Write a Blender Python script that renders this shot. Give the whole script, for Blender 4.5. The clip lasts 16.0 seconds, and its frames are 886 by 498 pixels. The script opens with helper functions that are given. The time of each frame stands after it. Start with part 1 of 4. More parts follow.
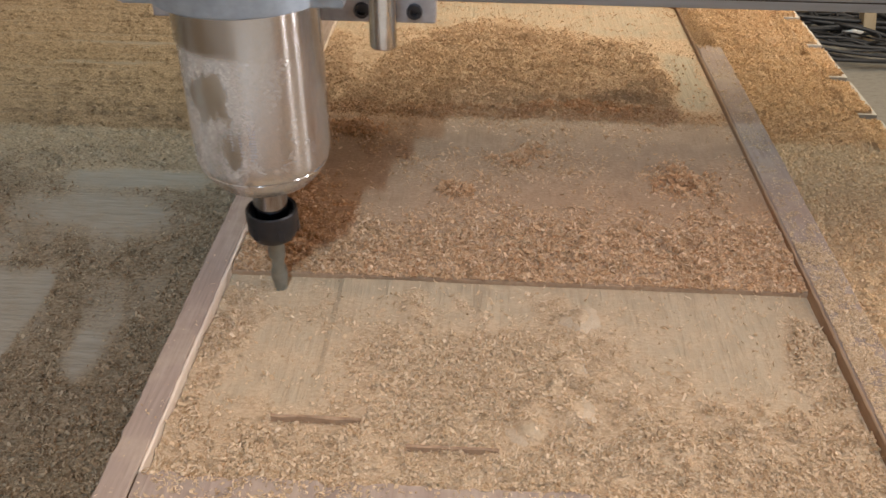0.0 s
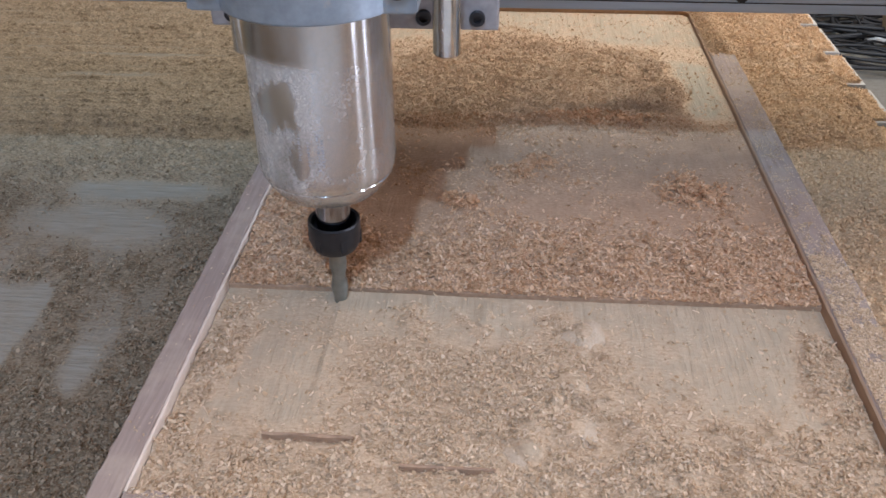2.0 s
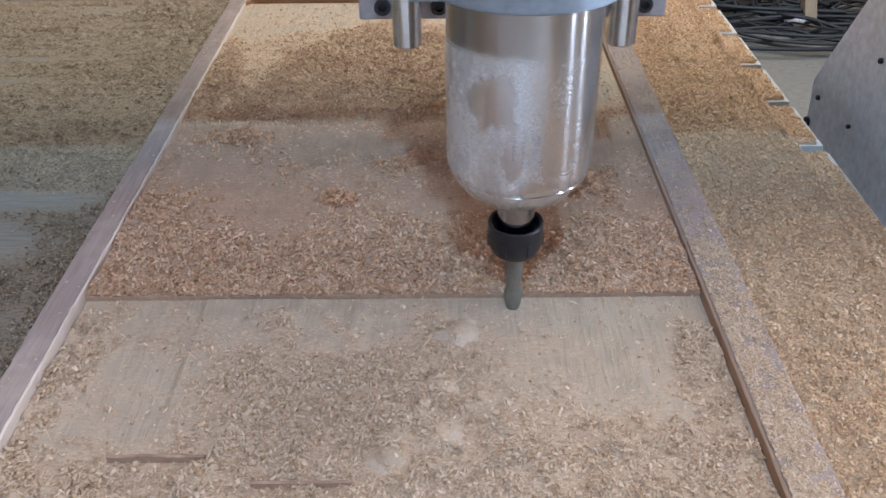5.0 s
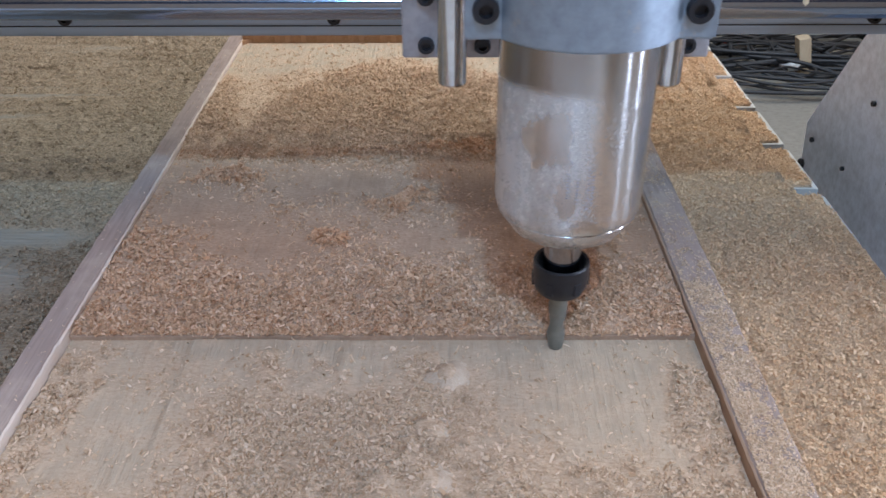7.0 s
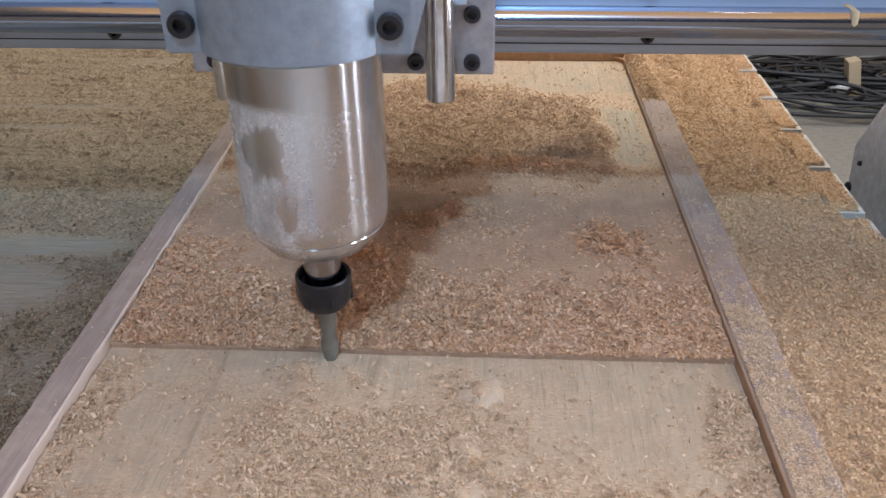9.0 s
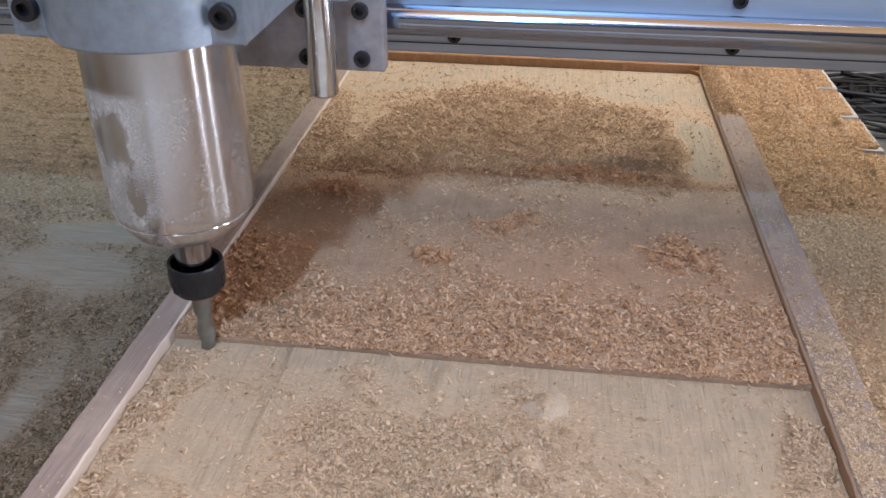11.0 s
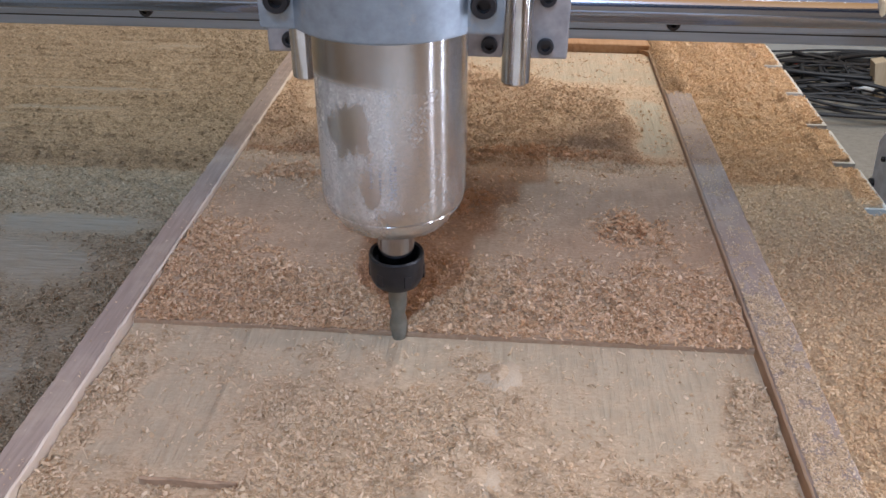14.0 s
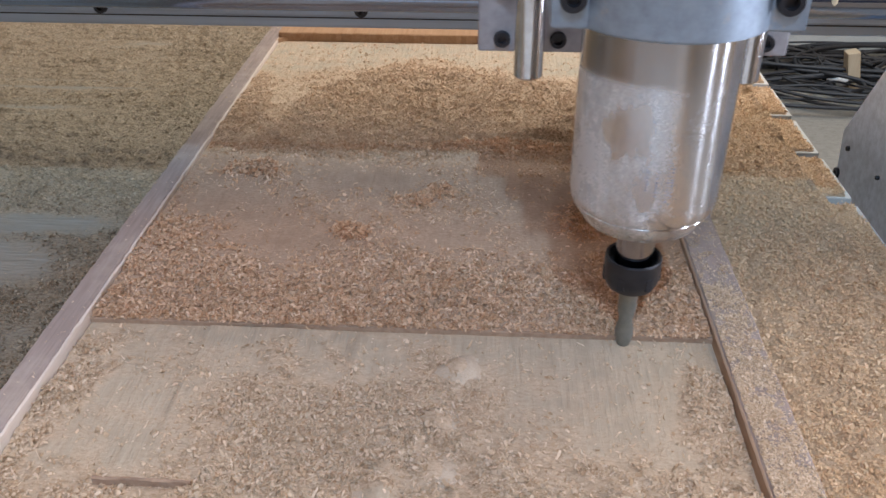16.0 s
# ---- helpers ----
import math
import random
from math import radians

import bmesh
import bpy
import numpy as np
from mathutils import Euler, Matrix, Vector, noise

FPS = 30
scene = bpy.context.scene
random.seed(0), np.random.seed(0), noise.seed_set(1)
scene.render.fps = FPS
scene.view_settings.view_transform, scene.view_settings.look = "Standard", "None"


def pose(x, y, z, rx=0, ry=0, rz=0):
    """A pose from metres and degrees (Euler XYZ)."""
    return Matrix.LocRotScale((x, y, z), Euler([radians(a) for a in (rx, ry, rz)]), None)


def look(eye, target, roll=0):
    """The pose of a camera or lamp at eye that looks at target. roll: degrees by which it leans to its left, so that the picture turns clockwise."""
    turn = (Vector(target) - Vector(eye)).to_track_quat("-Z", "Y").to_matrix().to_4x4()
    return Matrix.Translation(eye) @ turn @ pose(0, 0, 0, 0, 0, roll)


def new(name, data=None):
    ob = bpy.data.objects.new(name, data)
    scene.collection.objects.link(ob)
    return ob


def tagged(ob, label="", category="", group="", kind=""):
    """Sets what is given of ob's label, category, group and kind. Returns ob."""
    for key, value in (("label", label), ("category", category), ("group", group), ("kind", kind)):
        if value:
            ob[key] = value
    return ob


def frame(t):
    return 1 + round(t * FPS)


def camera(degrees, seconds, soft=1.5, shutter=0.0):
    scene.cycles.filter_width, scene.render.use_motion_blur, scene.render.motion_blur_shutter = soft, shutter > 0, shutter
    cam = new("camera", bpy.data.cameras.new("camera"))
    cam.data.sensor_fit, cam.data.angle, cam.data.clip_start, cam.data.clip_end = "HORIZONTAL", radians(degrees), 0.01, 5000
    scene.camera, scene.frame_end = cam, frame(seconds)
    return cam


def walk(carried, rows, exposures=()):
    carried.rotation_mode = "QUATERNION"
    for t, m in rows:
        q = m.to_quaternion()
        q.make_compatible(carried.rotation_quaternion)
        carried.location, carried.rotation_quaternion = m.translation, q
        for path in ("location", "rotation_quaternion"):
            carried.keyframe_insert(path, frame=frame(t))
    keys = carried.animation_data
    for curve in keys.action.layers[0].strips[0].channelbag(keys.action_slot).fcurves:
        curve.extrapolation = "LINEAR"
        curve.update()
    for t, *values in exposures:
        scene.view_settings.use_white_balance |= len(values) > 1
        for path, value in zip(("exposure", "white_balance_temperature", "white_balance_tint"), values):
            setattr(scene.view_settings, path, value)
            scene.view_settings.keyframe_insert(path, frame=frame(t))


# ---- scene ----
cam = camera(54.02, 16.0, soft=1.5, shutter=0.4)
ROWS = [
    (0.0, -0.0018, -0.0311, 0.3563, 55.00, -0.53, 3.13),
    (0.5, -0.0026, -0.0248, 0.3511, 55.08, -0.71, 3.74),
    (1.0, -0.0032, -0.0217, 0.3530, 55.69, -0.97, 5.07),
    (1.5, 0.0010, -0.0214, 0.3495, 55.66, -0.28, 5.07),
    (2.0, 0.0116, -0.0181, 0.3490, 55.73, 0.34, 4.26),
    (2.5, 0.0215, -0.0109, 0.3462, 55.16, 0.91, 3.86),
    (3.0, 0.0315, -0.0054, 0.3426, 55.06, 0.91, 3.03),
    (3.5, 0.0374, -0.0034, 0.3395, 54.92, 0.59, 1.87),
    (4.0, 0.0466, 0.0013, 0.3383, 54.82, 0.39, 0.83),
    (6.5, 0.0693, 0.0058, 0.3356, 57.35, 0.67, -0.16),
    (7.0, 0.0655, 0.0100, 0.3341, 57.97, 0.20, 0.18),
    (7.5, 0.0638, 0.0102, 0.3320, 58.35, -0.10, 0.91),
    (8.0, 0.0670, 0.0071, 0.3351, 58.70, 0.16, 1.52),
    (10.5, 0.0658, 0.0175, 0.3291, 59.43, -0.03, 6.38),
    (11.0, 0.0565, 0.0170, 0.3282, 59.56, -0.17, 7.48),
    (11.5, 0.0566, 0.0174, 0.3249, 59.33, -0.09, 7.74),
    (12.0, 0.0596, 0.0113, 0.3291, 59.23, 0.02, 6.89),
    (12.5, 0.0626, 0.0087, 0.3292, 58.78, 0.02, 5.81),
    (13.0, 0.0621, 0.0076, 0.3294, 58.90, -0.15, 5.37),
    (13.5, 0.0631, 0.0054, 0.3277, 58.69, -0.26, 4.85),
    (14.0, 0.0643, 0.0051, 0.3282, 58.77, -0.12, 4.71),
    (14.5, 0.0704, 0.0040, 0.3264, 58.82, -0.10, 4.43),
    (15.0, 0.0771, 0.0085, 0.3251, 58.77, -0.15, 3.83),
    (15.5, 0.0791, 0.0093, 0.3242, 58.71, -0.10, 3.67),
    (16.0, 0.0802, 0.0061, 0.3261, 58.56, 0.07, 3.36),
]
walk(cam, [(t, pose(x, y, z, rx, ry, rz)) for t, x, y, z, rx, ry, rz in ROWS], exposures=[(0.0, -0.32, 7250, 17), (1.0, -0.30, 6250, 16), (2.0, -0.30, 5850, 18), (3.0, -0.30, 5600, 18), (3.5, -0.30, 5550, 17), (6.5, -0.28, 5400, 15), (7.0, -0.28, 5400, 15), (8.0, -0.29, 5800, 17), (10.5, -0.32, 5950, 18), (14.5, -0.30, 5900, 18), (16.0, -0.23, 5750, 16)])

# ---------------------------------------------------------------- light
world = bpy.data.worlds.new("sky")
scene.world = world
world.use_nodes = True
wn = world.node_tree
sky = wn.nodes.new("ShaderNodeTexSky")
sky.sky_type = "NISHITA"
sky.sun_disc = False
sky.sun_elevation = radians(53)
sky.sun_rotation = radians(180)
sky.dust_density = 4.0
sky.ozone_density = 0.3
wn.links.new(sky.outputs[0], wn.nodes["Background"].inputs[0])
wn.nodes["Background"].inputs[1].default_value = 0.007

sun = new("sun", bpy.data.lights.new("sun", "SUN"))
sun.data.energy = 1.35
sun.data.angle = radians(1.5)
sun.data.color = (0.50, 0.82, 1.0)
sun.matrix_world = look((0, 0, 0), (0.0, 0.76, -1.0))


def area_light(name, at, target, wide, high, watts, colour):
    """An area lamp: a window's sky light, or a fill added overhead."""
    ob = new(name, bpy.data.lights.new(name, "AREA"))
    ob.data.shape, ob.data.size, ob.data.size_y = "RECTANGLE", wide, high
    ob.data.energy, ob.data.color = watts, colour
    ob.matrix_world = look(at, target)


area_light("window_light_right", (2.46, -0.62, 0.65), (0.1, 0.4, 0.3), 0.12, 2.4, 31, (0.92, 0.96, 1.0))
area_light("window_light_right", (2.46, 0.30, 0.65), (0.1, 0.4, 0.3), 0.12, 2.4, 31, (0.92, 0.96, 1.0))
# Overhead fills, added unseen: warm shade, soft front light, bright far side.
area_light("overhead_fill", (0.0, -0.45, 2.41), (0.0, -0.44, 0.0), 2.8, 2.4, 33, (1.0, 0.47, 0.13))
area_light("overhead_fill_strip", (-0.12, -1.5, 2.41), (-0.02, 0.0, 0.0), 0.16, 1.8, 40, (0.58, 0.78, 1.0))
area_light("overhead_fill_rear", (0.95, 1.72, 2.41), (0.75, 1.62, 0.0), 1.8, 1.2, 112, (1.0, 0.92, 0.74))
area_light("window_light_left", (-2.83, 1.55, 0.75), (0.0, 1.0, 0.0), 0.9, 1.2, 10, (0.72, 0.86, 1.0))

# ---------------------------------------------------------------- materials


def nodes_of(name):
    m = bpy.data.materials.new(name)
    m.use_nodes = True
    return m, m.node_tree, m.node_tree.nodes["Principled BSDF"]


def ramp(nt, src, stops):
    r = nt.nodes.new("ShaderNodeValToRGB")
    els = r.color_ramp.elements
    while len(els) < len(stops):
        els.new(0.5)
    for e, (p, c) in zip(els, stops):
        e.position, e.color = p, (*c, 1)
    nt.links.new(src, r.inputs[0])
    return r.outputs[0]


def noise_tex(nt, scale, detail=4, rough=0.55, stretch=(1, 1, 1), coord="Object"):
    tc = nt.nodes.new("ShaderNodeTexCoord")
    mp = nt.nodes.new("ShaderNodeMapping")
    mp.inputs["Scale"].default_value = stretch
    nt.links.new(tc.outputs[coord], mp.inputs[0])
    n = nt.nodes.new("ShaderNodeTexNoise")
    n.inputs["Scale"].default_value, n.inputs["Detail"].default_value, n.inputs["Roughness"].default_value = scale, detail, rough
    nt.links.new(mp.outputs[0], n.inputs["Vector"])
    return n.outputs[0]


def mix(nt, a, b, fac, mode="MIX"):
    x = nt.nodes.new("ShaderNodeMix")
    x.data_type, x.blend_type = "RGBA", mode
    for i, v in ((6, a), (7, b)):
        if isinstance(v, tuple):
            x.inputs[i].default_value = (*v, 1)
        else:
            nt.links.new(v, x.inputs[i])
    if isinstance(fac, float):
        x.inputs[0].default_value = fac
    else:
        nt.links.new(fac, x.inputs[0])
    return x.outputs[2]


def bump(nt, bsdf, src, strength, dist):
    b = nt.nodes.new("ShaderNodeBump")
    b.inputs["Strength"].default_value, b.inputs["Distance"].default_value = strength, dist
    nt.links.new(src, b.inputs["Height"])
    nt.links.new(b.outputs[0], bsdf.inputs["Normal"])


def wood(name, dark, mid, light, grain=(1, 0.06, 1), scale=260, rough=0.7, dust=None, dust_low=0.45, dust_high=0.7):
    """Wood with streaks along y, broad stains and an optional uneven film of fine dust."""
    m, nt, p = nodes_of(name)
    g = noise_tex(nt, scale, 5, 0.6, grain)
    c = ramp(nt, g, [(0.3, dark), (0.5, mid), (0.72, light)])
    s = noise_tex(nt, 14, 3, 0.5)
    c = mix(nt, c, mid, ramp(nt, s, [(0.35, (0.1, 0.1, 0.1)), (0.7, (0.7, 0.7, 0.7))]))
    if dust:
        d = noise_tex(nt, 24, 8, 0.7)
        c = mix(nt, c, dust, ramp(nt, d, [(dust_low, (0, 0, 0)), (dust_high, (1, 1, 1))]))
    nt.links.new(c, p.inputs["Base Color"])
    p.inputs["Roughness"].default_value = rough
    p.inputs["Specular IOR Level"].default_value = 0.25
    bump(nt, p, g, 0.25, 0.0006)
    return m


def dust_mat(name, dark, mid, light, scale=420, stretch=(0.65, 1.2, 1), depth=0.0036):
    """A loose bed of fine sawdust."""
    m, nt, p = nodes_of(name)
    a = noise_tex(nt, scale, 6, 0.75, stretch)
    b = noise_tex(nt, 30, 4, 0.6)
    c = ramp(nt, a, [(0.37, dark), (0.47, mid), (0.65, light)])
    c = mix(nt, c, mid, ramp(nt, b, [(0.3, (0, 0, 0)), (0.7, (0.65, 0.65, 0.65))]))
    nt.links.new(c, p.inputs["Base Color"])
    p.inputs["Roughness"].default_value = 0.95
    p.inputs["Specular IOR Level"].default_value = 0.1
    bump(nt, p, a, 1.0, depth)
    return m


GOLD_DUST = [(0.38, (0.46, 0.325, 0.205)), (0.48, (0.60, 0.455, 0.305)), (0.64, (0.70, 0.55, 0.39))]


def film_mat(name, w_dark, w_mid, w_light, d_dark, d_mid, d_light, grain, other=GOLD_DUST):
    """Wood under an uneven film of sawdust; the mesh's cover attribute says how thick it lies, gold how far it takes
    the second tone.
    """
    m, nt, p = nodes_of(name)
    g = noise_tex(nt, 300, 5, 0.6, grain)
    w = ramp(nt, g, [(0.28, w_dark), (0.5, w_mid), (0.74, w_light)])
    a = noise_tex(nt, 420, 6, 0.75, (0.65, 1.2, 1))
    b = noise_tex(nt, 55, 6, 0.65)
    d = ramp(nt, a, [(0.38, d_dark), (0.48, d_mid), (0.64, d_light)])
    d = mix(nt, d, d_mid, ramp(nt, b, [(0.3, (0, 0, 0)), (0.7, (0.4, 0.4, 0.4))]))
    gold = nt.nodes.new("ShaderNodeAttribute")
    gold.attribute_name = "gold"
    d = mix(nt, d, ramp(nt, a, other), gold.outputs["Fac"])
    at = nt.nodes.new("ShaderNodeAttribute")
    at.attribute_name = "cover"
    add = nt.nodes.new("ShaderNodeMath")
    add.operation = "MULTIPLY_ADD"
    nt.links.new(b, add.inputs[0])
    add.inputs[1].default_value = 0.9
    nt.links.new(at.outputs["Fac"], add.inputs[2])
    k = ramp(nt, add.outputs[0], [(0.45, (0, 0, 0)), (1.05, (1, 1, 1))])
    nt.links.new(mix(nt, w, d, k), p.inputs["Base Color"])
    p.inputs["Roughness"].default_value = 0.9
    p.inputs["Specular IOR Level"].default_value = 0.15
    h = mix(nt, g, a, k)
    bump(nt, p, h, 0.8, 0.0024)
    return m


def chip_mat(name, stops):
    """Wood chips, every chip with a tone of its own."""
    m, nt, p = nodes_of(name)
    gi = nt.nodes.new("ShaderNodeNewGeometry")
    c = ramp(nt, gi.outputs["Random Per Island"], stops)
    n = noise_tex(nt, 900, 3)
    c = mix(nt, c, (0.36, 0.22, 0.12), ramp(nt, n, [(0.45, (0, 0, 0)), (0.85, (0.2, 0.2, 0.2))]))
    nt.links.new(c, p.inputs["Base Color"])
    p.inputs["Roughness"].default_value = 0.75
    p.inputs["Specular IOR Level"].default_value = 0.25
    tr = nt.nodes.new("ShaderNodeBsdfTranslucent")
    nt.links.new(c, tr.inputs[0])
    both = nt.nodes.new("ShaderNodeMixShader")
    both.inputs[0].default_value = 0.27
    nt.links.new(p.outputs[0], both.inputs[1])
    nt.links.new(tr.outputs[0], both.inputs[2])
    nt.links.new(both.outputs[0], nt.nodes["Material Output"].inputs[0])
    return m


def metal(name, base, rough, metallic=1.0, aniso=0.0, dust=0.0, dust_col=(0.5, 0.4, 0.3), scuff=0.1, stretch=(1, 1, 1)):
    m, nt, p = nodes_of(name)
    n = noise_tex(nt, 120, 5, 0.6, stretch)
    c = mix(nt, base, tuple(v * 0.72 for v in base), ramp(nt, n, [(0.35, (0, 0, 0)), (0.75, (1, 1, 1))]))
    r = nt.nodes.new("ShaderNodeMapRange")
    r.inputs["To Min"].default_value, r.inputs["To Max"].default_value = max(rough - scuff, 0.03), rough + scuff
    nt.links.new(n, r.inputs[0])
    p.inputs["Metallic"].default_value = metallic
    if dust:
        d = noise_tex(nt, 45, 8, 0.75)
        k = ramp(nt, d, [(0.62 - 0.3 * dust, (0, 0, 0)), (0.8 - 0.2 * dust, (1, 1, 1))])
        c = mix(nt, c, dust_col, k)
        inv = nt.nodes.new("ShaderNodeMapRange")
        inv.inputs["To Min"].default_value, inv.inputs["To Max"].default_value = metallic, 0.0
        nt.links.new(k, inv.inputs[0])
        nt.links.new(inv.outputs[0], p.inputs["Metallic"])
        r2 = nt.nodes.new("ShaderNodeMix")
        nt.links.new(k, r2.inputs[0])
        nt.links.new(r.outputs[0], r2.inputs[2])
        r2.inputs[3].default_value = 0.85
        nt.links.new(r2.outputs[0], p.inputs["Roughness"])
    else:
        nt.links.new(r.outputs[0], p.inputs["Roughness"])
    nt.links.new(c, p.inputs["Base Color"])
    if aniso:
        t = nt.nodes.new("ShaderNodeTangent")
        t.direction_type, t.axis = "RADIAL", "Z"
        nt.links.new(t.outputs[0], p.inputs["Tangent"])
        p.inputs["Anisotropic"].default_value = aniso
        p.inputs["Anisotropic Rotation"].default_value = 0.25
    return m


FLOOR_FRONT = wood("milled_pale_wood", (0.44, 0.34, 0.245), (0.54, 0.43, 0.32), (0.62, 0.51, 0.39), dust=(0.58, 0.45, 0.32))
RIM = wood("walnut_veneer", (0.22, 0.172, 0.152), (0.305, 0.245, 0.218), (0.39, 0.325, 0.29), scale=420, dust=(0.44, 0.37, 0.30), dust_low=0.50, dust_high=0.82)
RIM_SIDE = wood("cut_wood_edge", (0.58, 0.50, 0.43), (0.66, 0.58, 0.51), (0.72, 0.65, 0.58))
# The right rim's cut wood, its shade put into the colour.
SHADED_EDGE = wood("shaded_cut_edge", (0.31, 0.21, 0.14), (0.40, 0.285, 0.20), (0.47, 0.35, 0.25))
END_RIM = wood("orange_brown_wood", (0.30, 0.17, 0.085), (0.38, 0.23, 0.125), (0.46, 0.30, 0.18))
STEP_EDGE = wood("dark_step_edge", (0.26, 0.17, 0.11), (0.34, 0.23, 0.155), (0.42, 0.30, 0.21))
PLANK = wood("grey_spoilboard", (0.36, 0.36, 0.34), (0.44, 0.44, 0.42), (0.50, 0.50, 0.48), grain=(0.06, 1, 1), dust=(0.42, 0.38, 0.32), dust_low=0.55, dust_high=0.85)
DUST_PALE = film_mat("dusty_pale_wood", (0.33, 0.27, 0.198), (0.375, 0.315, 0.235), (0.42, 0.36, 0.275), (0.38, 0.29, 0.20), (0.50, 0.39, 0.285), (0.61, 0.49, 0.37), (1, 0.06, 1))
DUST_PINK = film_mat("dusty_pink_wood", (0.25, 0.165, 0.108), (0.30, 0.205, 0.142), (0.35, 0.25, 0.18), (0.31, 0.195, 0.125), (0.45, 0.31, 0.215), (0.56, 0.415, 0.305), (1, 0.06, 1))
DUST_CREAM = film_mat("dusty_cream_wood", (0.37, 0.325, 0.25), (0.43, 0.385, 0.30), (0.49, 0.44, 0.355), (0.45, 0.33, 0.23), (0.57, 0.44, 0.325), (0.67, 0.54, 0.41), (1, 0.06, 1))
DUST_GREY = film_mat("dusty_grey_planks", (0.225, 0.212, 0.178), (0.265, 0.254, 0.216), (0.305, 0.297, 0.258), (0.095, 0.075, 0.050), (0.23, 0.188, 0.133), (0.345, 0.295, 0.22), (0.12, 1, 1), [(0.38, (0.22, 0.175, 0.115)), (0.48, (0.36, 0.30, 0.215)), (0.64, (0.47, 0.405, 0.305))])
DUST_GOLD = dust_mat("golden_sawdust", (0.41, 0.285, 0.175), (0.59, 0.43, 0.28), (0.72, 0.56, 0.39))
DUST_FINE = dust_mat("fine_pale_dust", (0.42, 0.335, 0.245), (0.49, 0.40, 0.305), (0.55, 0.465, 0.365), scale=900, stretch=(1, 1, 1), depth=0.0006)
CHIP_PINK = chip_mat("pink_chips", [(0.0, (0.43, 0.255, 0.14)), (0.3, (0.59, 0.395, 0.245)), (0.75, (0.69, 0.49, 0.33)), (1.0, (0.81, 0.625, 0.46))])
CHIP_PALE = chip_mat("pale_chips", [(0.0, (0.42, 0.30, 0.185)), (0.3, (0.57, 0.435, 0.30)), (0.75, (0.66, 0.525, 0.38)), (1.0, (0.78, 0.64, 0.49))])
CHIP_TAN = chip_mat("tan_chips", [(0.0, (0.23, 0.18, 0.115)), (0.35, (0.34, 0.28, 0.195)), (0.75, (0.43, 0.36, 0.26)), (1.0, (0.53, 0.455, 0.345))])
CHIP_ORANGE = chip_mat("orange_chips", [(0.0, (0.48, 0.275, 0.15)), (0.3, (0.62, 0.385, 0.225)), (0.75, (0.70, 0.46, 0.29)), (1.0, (0.79, 0.57, 0.39))])
CHIP_HEAP = chip_mat("heap_chips", [(0.0, (0.54, 0.385, 0.25)), (0.3, (0.64, 0.48, 0.33)), (0.75, (0.71, 0.55, 0.39)), (1.0, (0.81, 0.655, 0.49))])
CHIP_GREY = chip_mat("grey_chips", [(0.0, (0.155, 0.118, 0.08)), (0.35, (0.255, 0.205, 0.145)), (0.75, (0.345, 0.288, 0.21)), (1.0, (0.45, 0.39, 0.295))])
CHIP_GOLD = chip_mat("golden_chips", [(0.0, (0.52, 0.355, 0.205)), (0.3, (0.66, 0.475, 0.30)), (0.75, (0.724, 0.546, 0.345)), (1.0, (0.839, 0.667, 0.46))])


